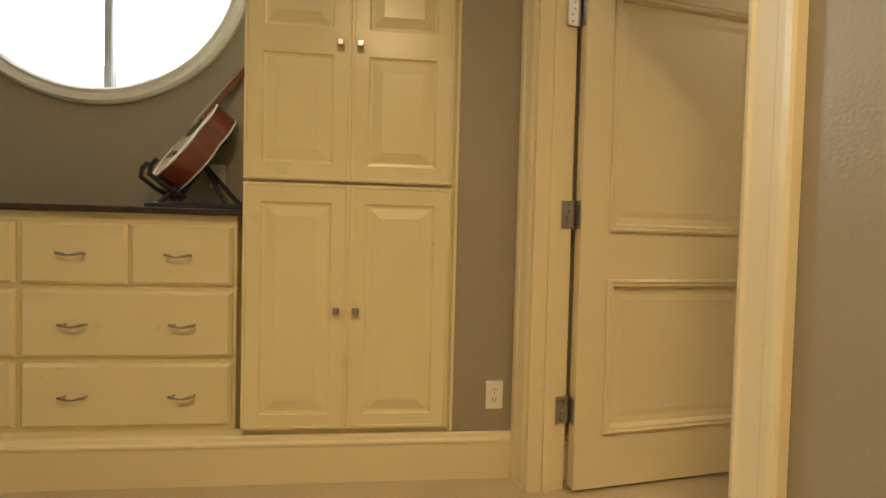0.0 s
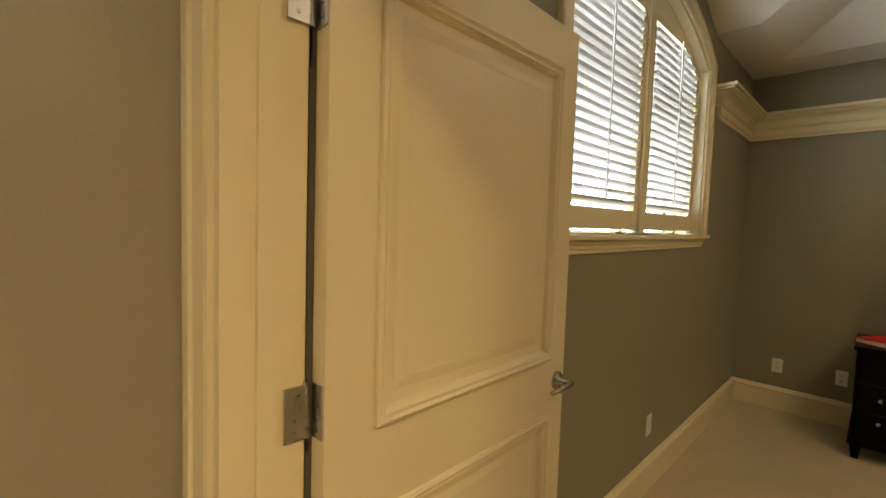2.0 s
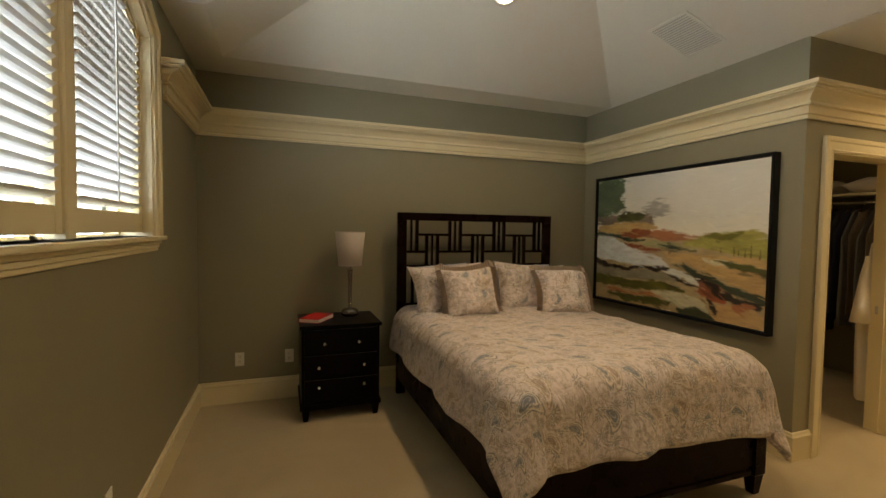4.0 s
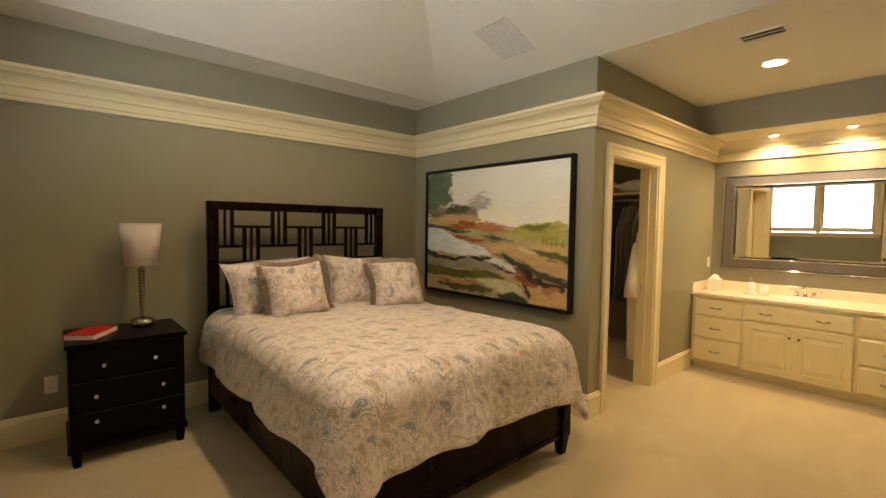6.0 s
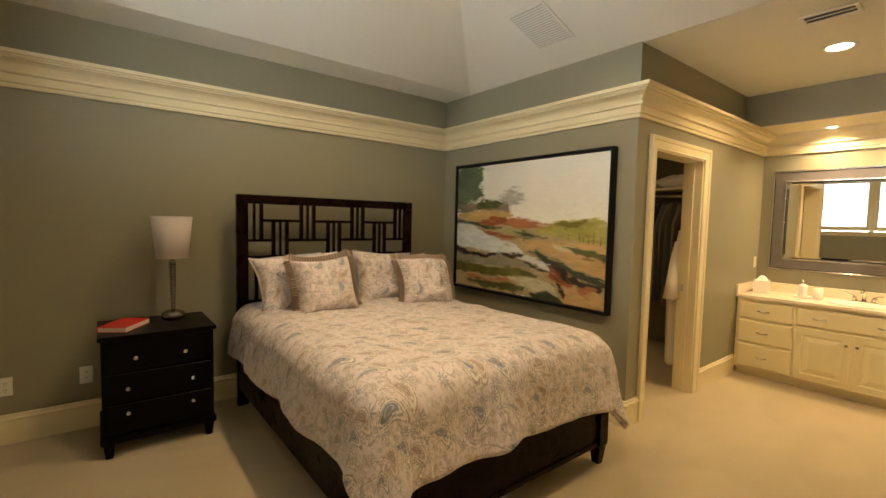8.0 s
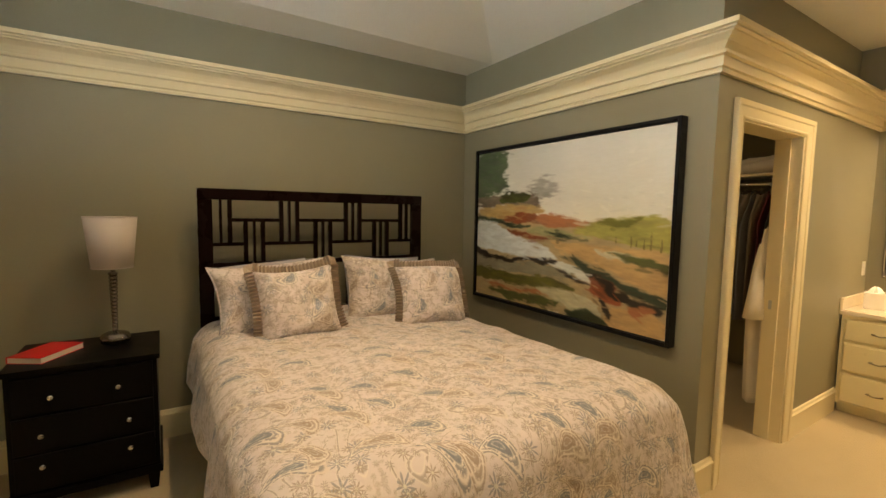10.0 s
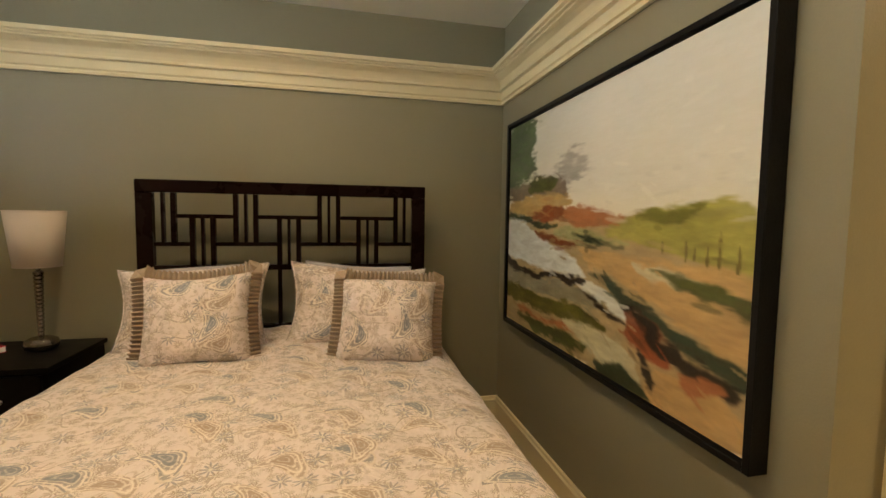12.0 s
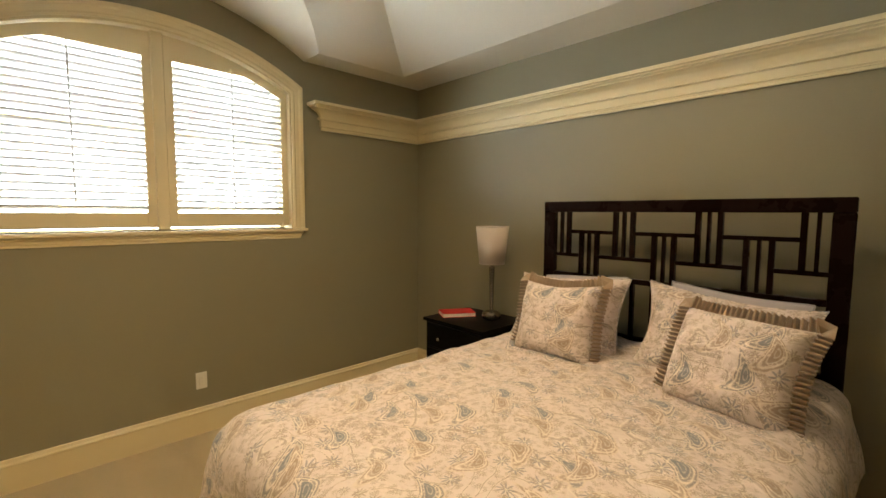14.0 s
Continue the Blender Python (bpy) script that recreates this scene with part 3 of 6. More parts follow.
for nm, path in (("baseboard", [(XC, CD1 + 0.095), (XC, YS), (XE, YS), (XE, YN), (XW1 + 0.02, YN)]), ("baseboard_alcove", [(XC, YV + 0.53), (XC, CD0 - 0.095)]),
                 ("baseboard_west", [(XW1, DOOR0 - 0.10), (XW1, YS)]), ("baseboard_hall", [(XW0, HN), (NI0, HN)]), ("baseboard_hall_east", [(XW0 - 0.004, -1.6), (XW0 - 0.004, DOOR0 - 0.1)])):
    bm = bmesh.new()
    moulding(bm, path, BASE)
    board = structure(nm, bm, TRIM, "cream painted tall baseboard", "baseboard")
    if nm == "baseboard_hall":
        in_hall(board)
CASING = [(0.0, 0.0), (0.0, 0.012), (0.010, 0.016), (0.016, 0.012), (0.030, 0.014), (0.060, 0.018), (0.066, 0.024), (0.080, 0.026), (0.092, 0.026), (0.095, 0.020), (0.095, 0.0)]


def casing_frame(bm, a0, a1, top, place, clip0=9.0, clip1=9.0):
    """Casing round a doorway: profile (from the opening outwards, proud), mitred at the head. place(a, z, proud) gives the world point."""
    rings = []
    for a, z, da, dz in ((a0, 0.0, -1, 0), (a0, top, -1, 1), (a1, top, 1, 1), (a1, 0.0, 1, 0)):
        lim = clip0 if da < 0 else clip1
        rings.append([place(a + da * min(o, lim), z + dz * o, h) for o, h in CASING])
    k = len(CASING)
    vr = [[bm.verts.new(p) for p in r] for r in rings]
    for r, s in zip(vr, vr[1:]):
        for j in range(k):
            bm.faces.new((r[j], r[(j + 1) % k], s[(j + 1) % k], s[j]))
    bm.faces.new(vr[0])
    bm.faces.new(vr[-1][::-1])
    return bm
structure("door_casing_hall", casing_frame(bmesh.new(), DOOR0 + 0.012, DOOR1 + 0.006, DOORH - 0.01, lambda a, z, h: (XW0 - 0.006 - h, a, z)), TRIM, "cream fluted door casing", "door casing")
structure("door_casing_bedroom", casing_frame(bmesh.new(), DOOR0 + 0.012, DOOR1 + 0.002, DOORH - 0.01, lambda a, z, h: (XW1 + h, a, z), 9.0, 0.018), TRIM, "cream fluted door casing", "door casing")
bm = bmesh.new()
add_box(bm, XW0 - 0.008, XW1 + 0.004, DOOR1 - 0.018, DOOR1 + 0.004, 0, DOORH)
add_box(bm, XW0 - 0.008, XW1 + 0.004, DOOR0 - 0.004, DOOR0 + 0.018, 0, DOORH)
add_box(bm, XW0 - 0.008, XW1 + 0.004, DOOR0 + 0.018, DOOR1 - 0.018, DOORH - 0.018, DOORH)
add_box(bm, XW0 + 0.05, XW0 + 0.085, DOOR1 - 0.03, DOOR1 - 0.018, 0, DOORH - 0.03)
add_box(bm, XW0 + 0.05, XW0 + 0.085, DOOR0 + 0.018, DOOR0 + 0.03, 0, DOORH - 0.03)
structure("door_jamb", bm, TRIM, "cream painted door jamb with stop", "door frame")
structure("closet_casing", casing_frame(bmesh.new(), CD0 - 0.004, CD1 + 0.004, CDH - 0.006, lambda a, z, h: (XC - h, a, z)), TRIM, "cream fluted closet door casing", "door casing")
bm = bmesh.new()
add_box(bm, XC - 0.003, XC + 0.15, CD1 - 0.016, CD1 + 0.002, 0, CDH)
add_box(bm, XC - 0.003, XC + 0.15, CD0 - 0.002, CD0 + 0.016, 0, CDH)
add_box(bm, XC - 0.003, XC + 0.15, CD0 + 0.016, CD1 - 0.016, CDH - 0.016, CDH)
add_box(bm, XC + 0.06, XC + 0.095, CD0 + 0.016, CD0 + 0.028, 0, CDH - 0.02)
structure("closet_jamb", bm, TRIM, "cream painted closet door jamb with stop", "door frame")


# ---- windows ----
def arched_window():
    w = holder("window_arched", pose(0, 0, 0), "arched window with cream casing and white louvred shutters, closed", "window", kind="structure")
    bm = bmesh.new()
    prof = [(0.0, 0.0), (0.0, 0.014), (0.012, 0.018), (0.022, 0.014), (0.050, 0.016), (0.060, 0.026), (0.080, 0.028), (0.086, 0.022), (0.086, 0.0)]
    outlines = [arch_points(-0.006 + o) for o, h in prof]
    rings = [[(outlines[j][i][0], YN - prof[j][1] - 0.002, outlines[j][i][1]) for j in range(len(prof))] for i in range(len(outlines[0]))]
    vr = [[bm.verts.new(p) for p in r] for r in rings]
    k = len(prof)
    for r, s in zip(vr, vr[1:]):
        for j in range(k):
            bm.faces.new((r[j], r[(j + 1) % k], s[(j + 1) % k], s[j]))
    bm.faces.new(vr[0])
    bm.faces.new(vr[-1][::-1])
    part("casing", bm, TRIM, w)
    bm = bmesh.new()
    pa, pb = arch_points(0.002), arch_points(-0.02)
    for (a, b, c, d) in zip(pa, pa[1:], pb[1:], pb):
        add_prism(bm, [a, b, c, d], "y", YN - 0.004, YN + 0.20)
    part("jamb_lining", bm, TRIM, w)
    bm = bmesh.new()
    add_box(bm, WX - 0.955, WX + 0.955, YN - 0.045, YN + 0.16, WZ0 - 0.022, WZ0, 0.006, 2)
    add_box(bm, WX - 0.925, WX + 0.925, YN - 0.026, YN, WZ0 - 0.040, WZ0 - 0.022, 0.004)
    add_box(bm, WX - 0.915, WX + 0.915, YN - 0.016, YN, WZ0 - 0.060, WZ0 - 0.040, 0.003)
    add_box(bm, WX - 0.910, WX + 0.910, YN - 0.010, YN, WZ0 - 0.078, WZ0 - 0.060, 0.003)
    part("window_sill", bm, TRIM, w)
    part("mullion", box(WX - 0.035, WX + 0.035, YN + 0.03, YN + 0.10, WZ0, WTOP - 0.01, 0.006), TRIM, w)
    # outer sash with its meeting rail and glass
    bm = bmesh.new()
    for x in (WX - 0.85, WX - 0.02, WX + 0.81):
        add_box(bm, x, x + 0.045, YN + 0.14, YN + 0.18, WZ0, WSPR)
    add_box(bm, WX - WHALF, WX + WHALF, YN + 0.14, YN + 0.18, 2.03, 2.07)
    add_box(bm, WX - WHALF, WX + WHALF, YN + 0.14, YN + 0.18, WZ0, WZ0 + 0.012)
    part("sash", bm, TRIM, w)
    bm = bmesh.new()
    add_prism(bm, arch_points(-0.012), "y", YN + 0.158, YN + 0.162)
    g = part("pane", bm, GLASS, w)
    g.visible_shadow = False
    return w


arched_window()
SLATW = 0.062
bm = bmesh.new()
prof = [(-SLATW / 2, 0.0), (-SLATW / 4, 0.0045), (0, 0.0058), (SLATW / 4, 0.0045), (SLATW / 2, 0.0), (SLATW / 4, -0.0045), (0, -0.0058), (-SLATW / 4, -0.0045)]
add_prism(bm, prof, "x", -0.5, 0.5)
slat_mesh = bpy.data.meshes.new("slat")
bmesh.ops.recalc_face_normals(bm, faces=bm.faces)
bm.to_mesh(slat_mesh)
bm.free()
SLATM = mat("white_slat_paint", (0.67, 0.665, 0.65), 0.40, vary=0.02)
slat_mesh.materials.append(SLATM)


def shutter(side):
    """One louvred shutter panel beside the mullion; its head follows the arch."""
    sgn = 1 if side > 0 else -1
    a, b = WX + sgn * 0.0362, WX + sgn * (WHALF - 0.022)
    x0, x1 = min(a, b), max(a, b)
    s = holder("shutter", pose(0, 0, 0), "cream plantation shutter with tilted white louvres, closed in the window", "shutter", "window shutters")
    y0, y1 = YN + 0.045, YN + 0.075
    st = 0.046
    zb = WZ0 + 0.022
    for xa in (x0, x1 - st):
        bm = bmesh.new()
        xm = xa + st / 2
        add_prism(bm, [(xa, zb), (xa + st, zb), (xa + st, arch_z(xa + st) - 0.026), (xm, arch_z(xm) - 0.026), (xa, arch_z(xa) - 0.026)], "y", y0, y1)
        part("stile", bm, TRIM, s)
    part("bottom_rail", box(x0 + st, x1 - st, y0 + 0.001, y1 - 0.001, zb, zb + 0.093, 0.003), TRIM, s)
    # head rail with an arched upper and a flatter lower edge
    bm = bmesh.new()
    n = 14
    li, lo = x0 + st, x1 - st

    def under(x):
        return min(2.485, arch_z(x) - 0.092)
    xs = [li + (lo - li) * i / n for i in range(n + 1)]
    add_prism(bm, [(x, under(x)) for x in xs] + [(x, arch_z(x) - 0.026) for x in reversed(xs)], "y", y0 + 0.001, y1 - 0.001)
    part("head_rail", bm, TRIM, s)
    z = zb + 0.093 + 0.030
    while z < 2.52:
        lim = li, lo
        # shorten the louvres that meet the curved head
        xs = [li + (lo - li) * i / 60 for i in range(61)]
        ok = [x for x in xs if under(x) > z + 0.012]
        if len(ok) > 6:
            xa, xb = min(ok), max(ok)
            o = new("slat", slat_mesh)
            o.parent = s
            o.matrix_basis = Matrix.Translation(((xa + xb) / 2, (y0 + y1) / 2, z)) @ Matrix.Rotation(radians(-27), 4, "X") @ Matrix.Diagonal((xb - xa, 1, 1, 1))
        z += 0.0425
    part("tilt_rod", box((li + lo) / 2 - 0.0035, (li + lo) / 2 + 0.0035, y0 - 0.024, y0 - 0.017, zb + 0.13, 2.48, 0.001), SLATM, s)
    return s


shutter(1)
shutter(-1)


def round_window():
    w = holder("window_round", pose(RW[0], 0, RW[1]), "round window with a stepped white ring casing and a mullion", "window", kind="structure")
    bm = bmesh.new()
    prof = [(0.645, -0.01), (0.645, 0.02), (0.658, 0.03), (0.672, 0.022), (0.686, 0.03), (0.708, 0.034), (0.720, 0.022), (0.720, 0.0)]
    seg = 72
    rings = [[bm.verts.new((r * math.cos(k * math.tau / seg), NIY - h, r * math.sin(k * math.tau / seg))) for k in range(seg)] for r, h in prof]
    for a, b in zip(rings, rings[1:]):
        for k in range(seg):
            bm.faces.new((a[k], a[(k + 1) % seg], b[(k + 1) % seg], b[k]))
    part("casing", bm, mat("white_window_paint", (0.72, 0.70, 0.64), 0.35), w, smooth=False)
    bm = bmesh.new()
    add_loops(bm, [[(r * math.cos(k * math.tau / seg), NIY + y, r * math.sin(k * math.tau / seg)) for k in range(seg)] for r, y in ((0.658, -0.01), (0.647, 0.0), (0.635, 0.09), (0.635, 0.13), (0.658, 0.13))], cap=False)
    part("frame", bm, MATS["white_window_paint"], w)
    part("mullion", box(-0.022, 0.022, NIY + 0.085, NIY + 0.12, -0.642, 0.642, 0.006), mat("grey_mullion_paint", (0.48, 0.47, 0.46), 0.4), w)
    bm = bmesh.new()
    add_prism(bm, [(0.645 * math.cos(k * math.tau / seg), 0.645 * math.sin(k * math.tau / seg)) for k in range(seg)], "y", NIY + 0.10, NIY + 0.104)
    g = part("pane", bm, GLASS, w)
    g.visible_shadow = False
    return w


in_hall(round_window())


# ---- small fixtures ----
def handle_bm(width=0.095, out=0.026):
    """A bowed bar pull on two feet, in front of y = 0."""
    bm = bmesh.new()
    pts = [(-width / 2 + width * i / 8, -out - 0.006 * math.sin(math.pi * i / 8), -0.002 + 0.004 * math.cos(math.pi * 2 * i / 8)) for i in range(9)]
    add_tube(bm, pts, [0.0055, 0.0065, 0.0055, 0.0045, 0.004, 0.0045, 0.0055, 0.0065, 0.0055], 8)
    for s in (-1, 1):
        add_tube(bm, [(s * width * 0.40, 0, 0), (s * width * 0.40, -out, 0)], 0.0045, 8)
    return bm


def knob_bm():
    bm = bmesh.new()
    add_tube(bm, [(0, 0, 0), (0, -0.018, 0)], 0.005, 8)
    add_box(bm, -0.013, 0.013, -0.030, -0.017, -0.013, 0.013, 0.003)
    return bm


def drawer_front(parent, x0, x1, z0, z1, y, handles, name="drawer"):
    bm = bmesh.new()
    rect_loops(bm, x0, x1, z0, z1, y, [(0.0, 0.0), (0.0, 0.010), (0.012, 0.020)])
    d = part(name, bm, CAB, parent)
    for hx in handles:
        h = part("handle", handle_bm(), NICKEL, d, "brushed nickel bow handle", True)
        h.location = (hx, y - 0.019, (z0 + z1) / 2)
    return d


RAISED = [(0.0, 0.0), (0.004, -0.006), (0.012, -0.008), (0.016, -0.008), (0.052, 0.0), (0.054, 0.001)]


def panel_door(parent, x0, x1, z0, z1, y, panels, stile=0.06, name="door"):
    """A cabinet door with raised panels; front at y - 0.022. panels: (lower, upper) heights."""
    bm = bmesh.new()
    f = y - 0.022
    px0, px1 = x0 + stile, x1 - stile
    add_box(bm, x0, px0, f, y, z0, z1)
    add_box(bm, px1, x1, f, y, z0, z1)
    edges = [z0] + [v for p in panels for v in p] + [z1]
    for a, b in zip(edges[::2], edges[1::2]):
        add_box(bm, px0, px1, f, y, a, b)
    # a stepped rim round the door's edge
    rim = [(-0.004, -0.010), (-0.004, 0.0), (0.0, 0.003), (0.008, 0.003), (0.010, 0.0)]
    rect_loops(bm, x0, x1, z0, z1, f, rim, cap=False)
    door = part(name, bm, CAB, parent)
    for a, b in panels:
        bm = bmesh.new()
        rect_loops(bm, px0, px1, a, b, f, RAISED)
        part("raised_panel", bm, CAB, door)
    return door


def outlet(name, m, slots=True, label="white plastic wall outlet plate"):
    o = holder(name, m, label, "outlet" if slots else "wall plate")
    bm = box(-0.035, 0.035, -0.006, 0, -0.057, 0.057, 0.003, 2)
    part("plate", bm, WHITEP, o)
    if slots:
        for dz in (-0.02, 0.02):
            bm = box(-0.017, 0.017, -0.008, -0.006, dz - 0.014, dz + 0.014, 0.0008)
            r = part("receptacle", bm, WHITEP, o)
            bm = bmesh.new()
            for dx in (-0.006, 0.006):
                add_box(bm, dx - 0.0013, dx + 0.0013, -0.0086, -0.008, dz - 0.002, dz + 0.008)
            add_box(bm, -0.002, 0.002, -0.0086, -0.008, dz - 0.011, dz - 0.007)
            part("slots", bm, SLOT, r)
    else:
        part("rocker", box(-0.016, 0.016, -0.010, -0.006, -0.03, 0.03, 0.002), WHITEP, o)
    return o


in_hall(outlet("wall_outlet", pose(1.761, HN, 0.335)))
outlet("wall_outlet", pose(XE, 1.393, 0.36, 0, 0, -90))
outlet("wall_outlet", pose(XE, 1.005, 0.36, 0, 0, -90), label="white plastic outlet plate half behind the nightstand")
outlet("wall_plate", pose(4.06, YN, 0.37), False, "blank white wall plate under the window")
outlet("wall_outlet", pose(4.433, YS, 0.363, 0, 0, 180), label="white plastic outlet plate beside the bed")
outlet("light_switch", pose(XC, -4.46, 1.083, 0, 0, -90), False, "white rocker light switch beside the vanity mirror")
in_hall(outlet("wall_outlet", pose(0.471, NIY, 1.239), label="white outlet plate behind the guitar"))


def can_trim(name, m, r, label):
    c = holder(name, m, label, "ceiling light")
    bm = bmesh.new()
    add_lathe(bm, [(r * 0.80, 0.02), (r * 0.82, -0.004), (r, -0.008), (r * 1.18, -0.004), (r * 1.2, 0.004)], 32)
    part("trim_ring", bm, WHITEP, c, smooth=True)
    bm = bmesh.new()
    add_lathe(bm, [(0.0, -0.006), (r * 0.8, -0.006), (r * 0.8, -0.002), (0.0, -0.002)], 32)
    part("lens", bm, BULB, c)
    return c


# fixture for the added closet lamp, itself never in view
can_trim("closet_added_fixture", pose(4.70, -3.25, 2.448), 0.07, "unseen recessed ceiling light, added to light the closet")
SLOPE = math.degrees(math.atan(PITCH))
can_trim("ceiling_light", pose(4.72, -0.33, ZT + (SE - 4.72) * PITCH - 0.002, 0, SLOPE, 0), 0.075, "lit recessed ceiling light with white ring")
# unseen west fixture, added to go with the fill lamp there
can_trim("ceiling_light", pose(3.28, -0.33, ZT + (3.28 - SW) * PITCH - 0.002, 0, -SLOPE, 0), 0.075, "lit recessed ceiling light with white ring")
can_trim("ceiling_light", pose(3.068, -3.055, ZA - 0.002), 0.085, "lit recessed ceiling light in the alcove")
can_trim("soffit_light", pose(3.33, -4.36, 2.372), 0.045, "small lit recessed light over the mirror")
can_trim("soffit_light", pose(2.76, -4.36, 2.372), 0.045, "small lit recessed light over the mirror")


def vent(name, m, w, h, n, label, backing=None):
    v = holder(name, m, label, "air vent")
    bm = bmesh.new()
    for x0, x1, y0, y1 in ((-w / 2, w / 2, -h / 2, -h / 2 + 0.022), (-w / 2, w / 2, h / 2 - 0.022, h / 2), (-w / 2, -w / 2 + 0.022, -h / 2 + 0.022, h / 2 - 0.022), (w / 2 - 0.022, w / 2, -h / 2 + 0.022, h / 2 - 0.022)):
        add_box(bm, x0, x1, y0, y1, -0.008, 0.0, 0.002)
    part("frame", bm, CEIL, v)
    # sheet behind the slats; its colour stands in for shade in the gaps
    part("backing", box(-w / 2 + 0.02, w / 2 - 0.02, -h / 2 + 0.02, h / 2 - 0.02, -0.001, 0.0), backing or SLOT, v)
    for i in range(n):
        y = -h / 2 + 0.028 + (h - 0.056) * (i + 0.5) / n
        sl = part("slat", box(-w / 2 + 0.022, w / 2 - 0.022, -0.007 if backing else -0.003, 0.004, -0.006, -0.003), CEIL, v)
        sl.location = (0, y, 0)
    return v


ys = -1.58
vent("return_vent", pose(4.42, ys, ZT + (ys - YS) * PITCH - 0.003, SLOPE, 0, 0), 0.33, 0.40, 16, "white slatted return air vent in the slope", mat("shaded_vent", (0.52, 0.51, 0.47), 0.8))
vent("supply_vent", pose(2.998, -2.42, ZA - 0.002), 0.27, 0.15, 1, "white supply air vent in the alcove ceiling")


# ---- bedroom door ----
def bedroom_door():
    """Leaf opened square to its wall; local x runs from the hinges to the lock edge, the seen face looks to -y."""
    d = holder("door_bedroom", pose(XW1 + 0.022, DOOR1 - 0.060, 0.015, 0, 0, 0.9), "cream two-panel door standing open, nickel lever", "door")
    w, h, th = 0.905, 2.025, 0.044
    sx0, sx1 = 0.138, 0.786
    panels = [(0.230, 0.785), (1.010, 1.872)]
    bm = bmesh.new()
    add_box(bm, 0, sx0, 0, th, 0, h)
    add_box(bm, sx1, w, 0, th, 0, h)
    edges = [0.0] + [v for p in panels for v in p] + [h]
    for a, b in zip(edges[::2], edges[1::2]):
        add_box(bm, sx0, sx1, 0, th, a, b)
    for a, b in panels:
        add_box(bm, sx0, sx1, 0.014, th - 0.004, a, b)
    part("leaf", bm, TRIM, d)
    for a, b in panels:
        bm = bmesh.new()
        rect_loops(bm, sx0 - 0.022, sx1 + 0.022, a - 0.022, b + 0.022, -0.001, [(0.0, 0.0), (0.001, 0.009), (0.009, 0.013), (0.016, 0.008), (0.024, 0.009), (0.030, 0.002), (0.034, -0.010), (0.060, -0.012), (0.085, -0.008), (0.088, -0.0085)])
        part("panel", bm, TRIM, d)
    # lever set
    bm = bmesh.new()
    add_lathe(bm, [(0.0, 0.0), (0.030, 0.0), (0.031, 0.004), (0.026, 0.010), (0.012, 0.013), (0.010, 0.050), (0.0, 0.050)], 24)
    bmesh.ops.rotate(bm, cent=(0, 0, 0), matrix=Matrix.Rotation(radians(90), 3, "X"), verts=bm.verts)
    add_tube(bm, [(0.012, -0.048, 0), (0, -0.052, 0), (-0.03, -0.054, 0.002), (-0.07, -0.052, -0.002), (-0.105, -0.046, -0.004)], [0.009, 0.010, 0.009, 0.008, 0.007], 10)
    o = part("door_handle", bm, NICKEL, d, "satin nickel lever handle", True)
    o.location = (0.862, 0.0, 0.908)
    return d


the_door = bedroom_door()


def hinge(door, z):
    """A butt hinge: knuckle at the corner, one leaf on the jamb, one on the door's edge."""
    ox, oy = -0.016, 0.040
    bm = bmesh.new()
    for k in range(5):
        a = z - 0.052 + k * 0.0208
        add_lathe(bm, [(0.0, a), (0.0075, a), (0.0075, a + 0.0198), (0.0, a + 0.0198)], 12, ox, oy)
    add_lathe(bm, [(0.0, z + 0.052), (0.006, z + 0.052), (0.006, z + 0.056), (0.0, z + 0.058)], 12, ox, oy)
    g = part("hinge", bm, STEEL, door, "steel butt hinge with screws")
    part("jamb_leaf", box(ox - 0.046, ox - 0.004, oy - 0.006, oy - 0.002, z - 0.052, z + 0.052, 0.001), STEEL, g)
    part("door_leaf", box(-0.0035, -0.0005, 0.004, oy, z - 0.052, z + 0.052, 0.0008), STEEL, g)
    for zz in (-0.036, -0.012, 0.012, 0.036):
        bm = bmesh.new()
        add_box(bm, ox - 0.030 + 0.008 * (zz > 0), ox - 0.023 + 0.008 * (zz > 0), oy - 0.0075, oy - 0.006, z + zz - 0.003, z + zz + 0.003, 0.001)
        part("screw", bm, NICKEL, g)
        bm = bmesh.new()
        add_box(bm, -0.005, -0.0035, 0.014, 0.020, z + zz - 0.003, z + zz + 0.003, 0.001)
        part("screw", bm, NICKEL, g)
    return g


for hz in (0.300, 1.050, 1.810):
    hinge(the_door, hz)

# ---- hall: tower cabinet, drawers, counter ----
TX0, TXM, TX1 = 0.780, 1.170, 1.562


def tower():
    c = holder("tower_cabinet", pose(0, 0, 0), "tall cream built-in cabinet with raised-panel doors", "cabinet")
    bm = box(TX0 - 0.002, 1.592, HN + 0.012, 2.43, 0.0, 2.45)
    part("body", bm, CAB, c)
    y = HN + 0.010
    part("edge_bead", box(TX1 + 0.016, TX1 + 0.030, HN - 0.008, HN + 0.012, 0.19, 2.45, 0.003), CAB, c)
    k = {}
    for x0, x1, kx in ((TX0, TXM - 0.004, TXM - 0.040), (TXM + 0.004, TX1, TXM + 0.034)):
        lo = panel_door(c, x0, x1, 0.216, 1.156, y, [(0.268, 1.088)], 0.062, "lower_door")
        up = panel_door(c, x0, x1, 1.176, 2.40, y, [(1.234, 1.652), (1.752, 2.33)], 0.062, "upper_door")
        for dr, kz in ((lo, 0.676), (up, 1.691)):
            kn = part("knob", knob_bm(), NICKEL, dr, "square nickel knob")
            kn.location = (kx, y - 0.022, kz)
    return c


in_hall(tower())
in_hall(structure("wall_over_tower", box(TX0 - 0.002, 1.592, HN, 2.43, 2.45, HH), HALLWALL, "taupe wall over the cabinet", "wall"))


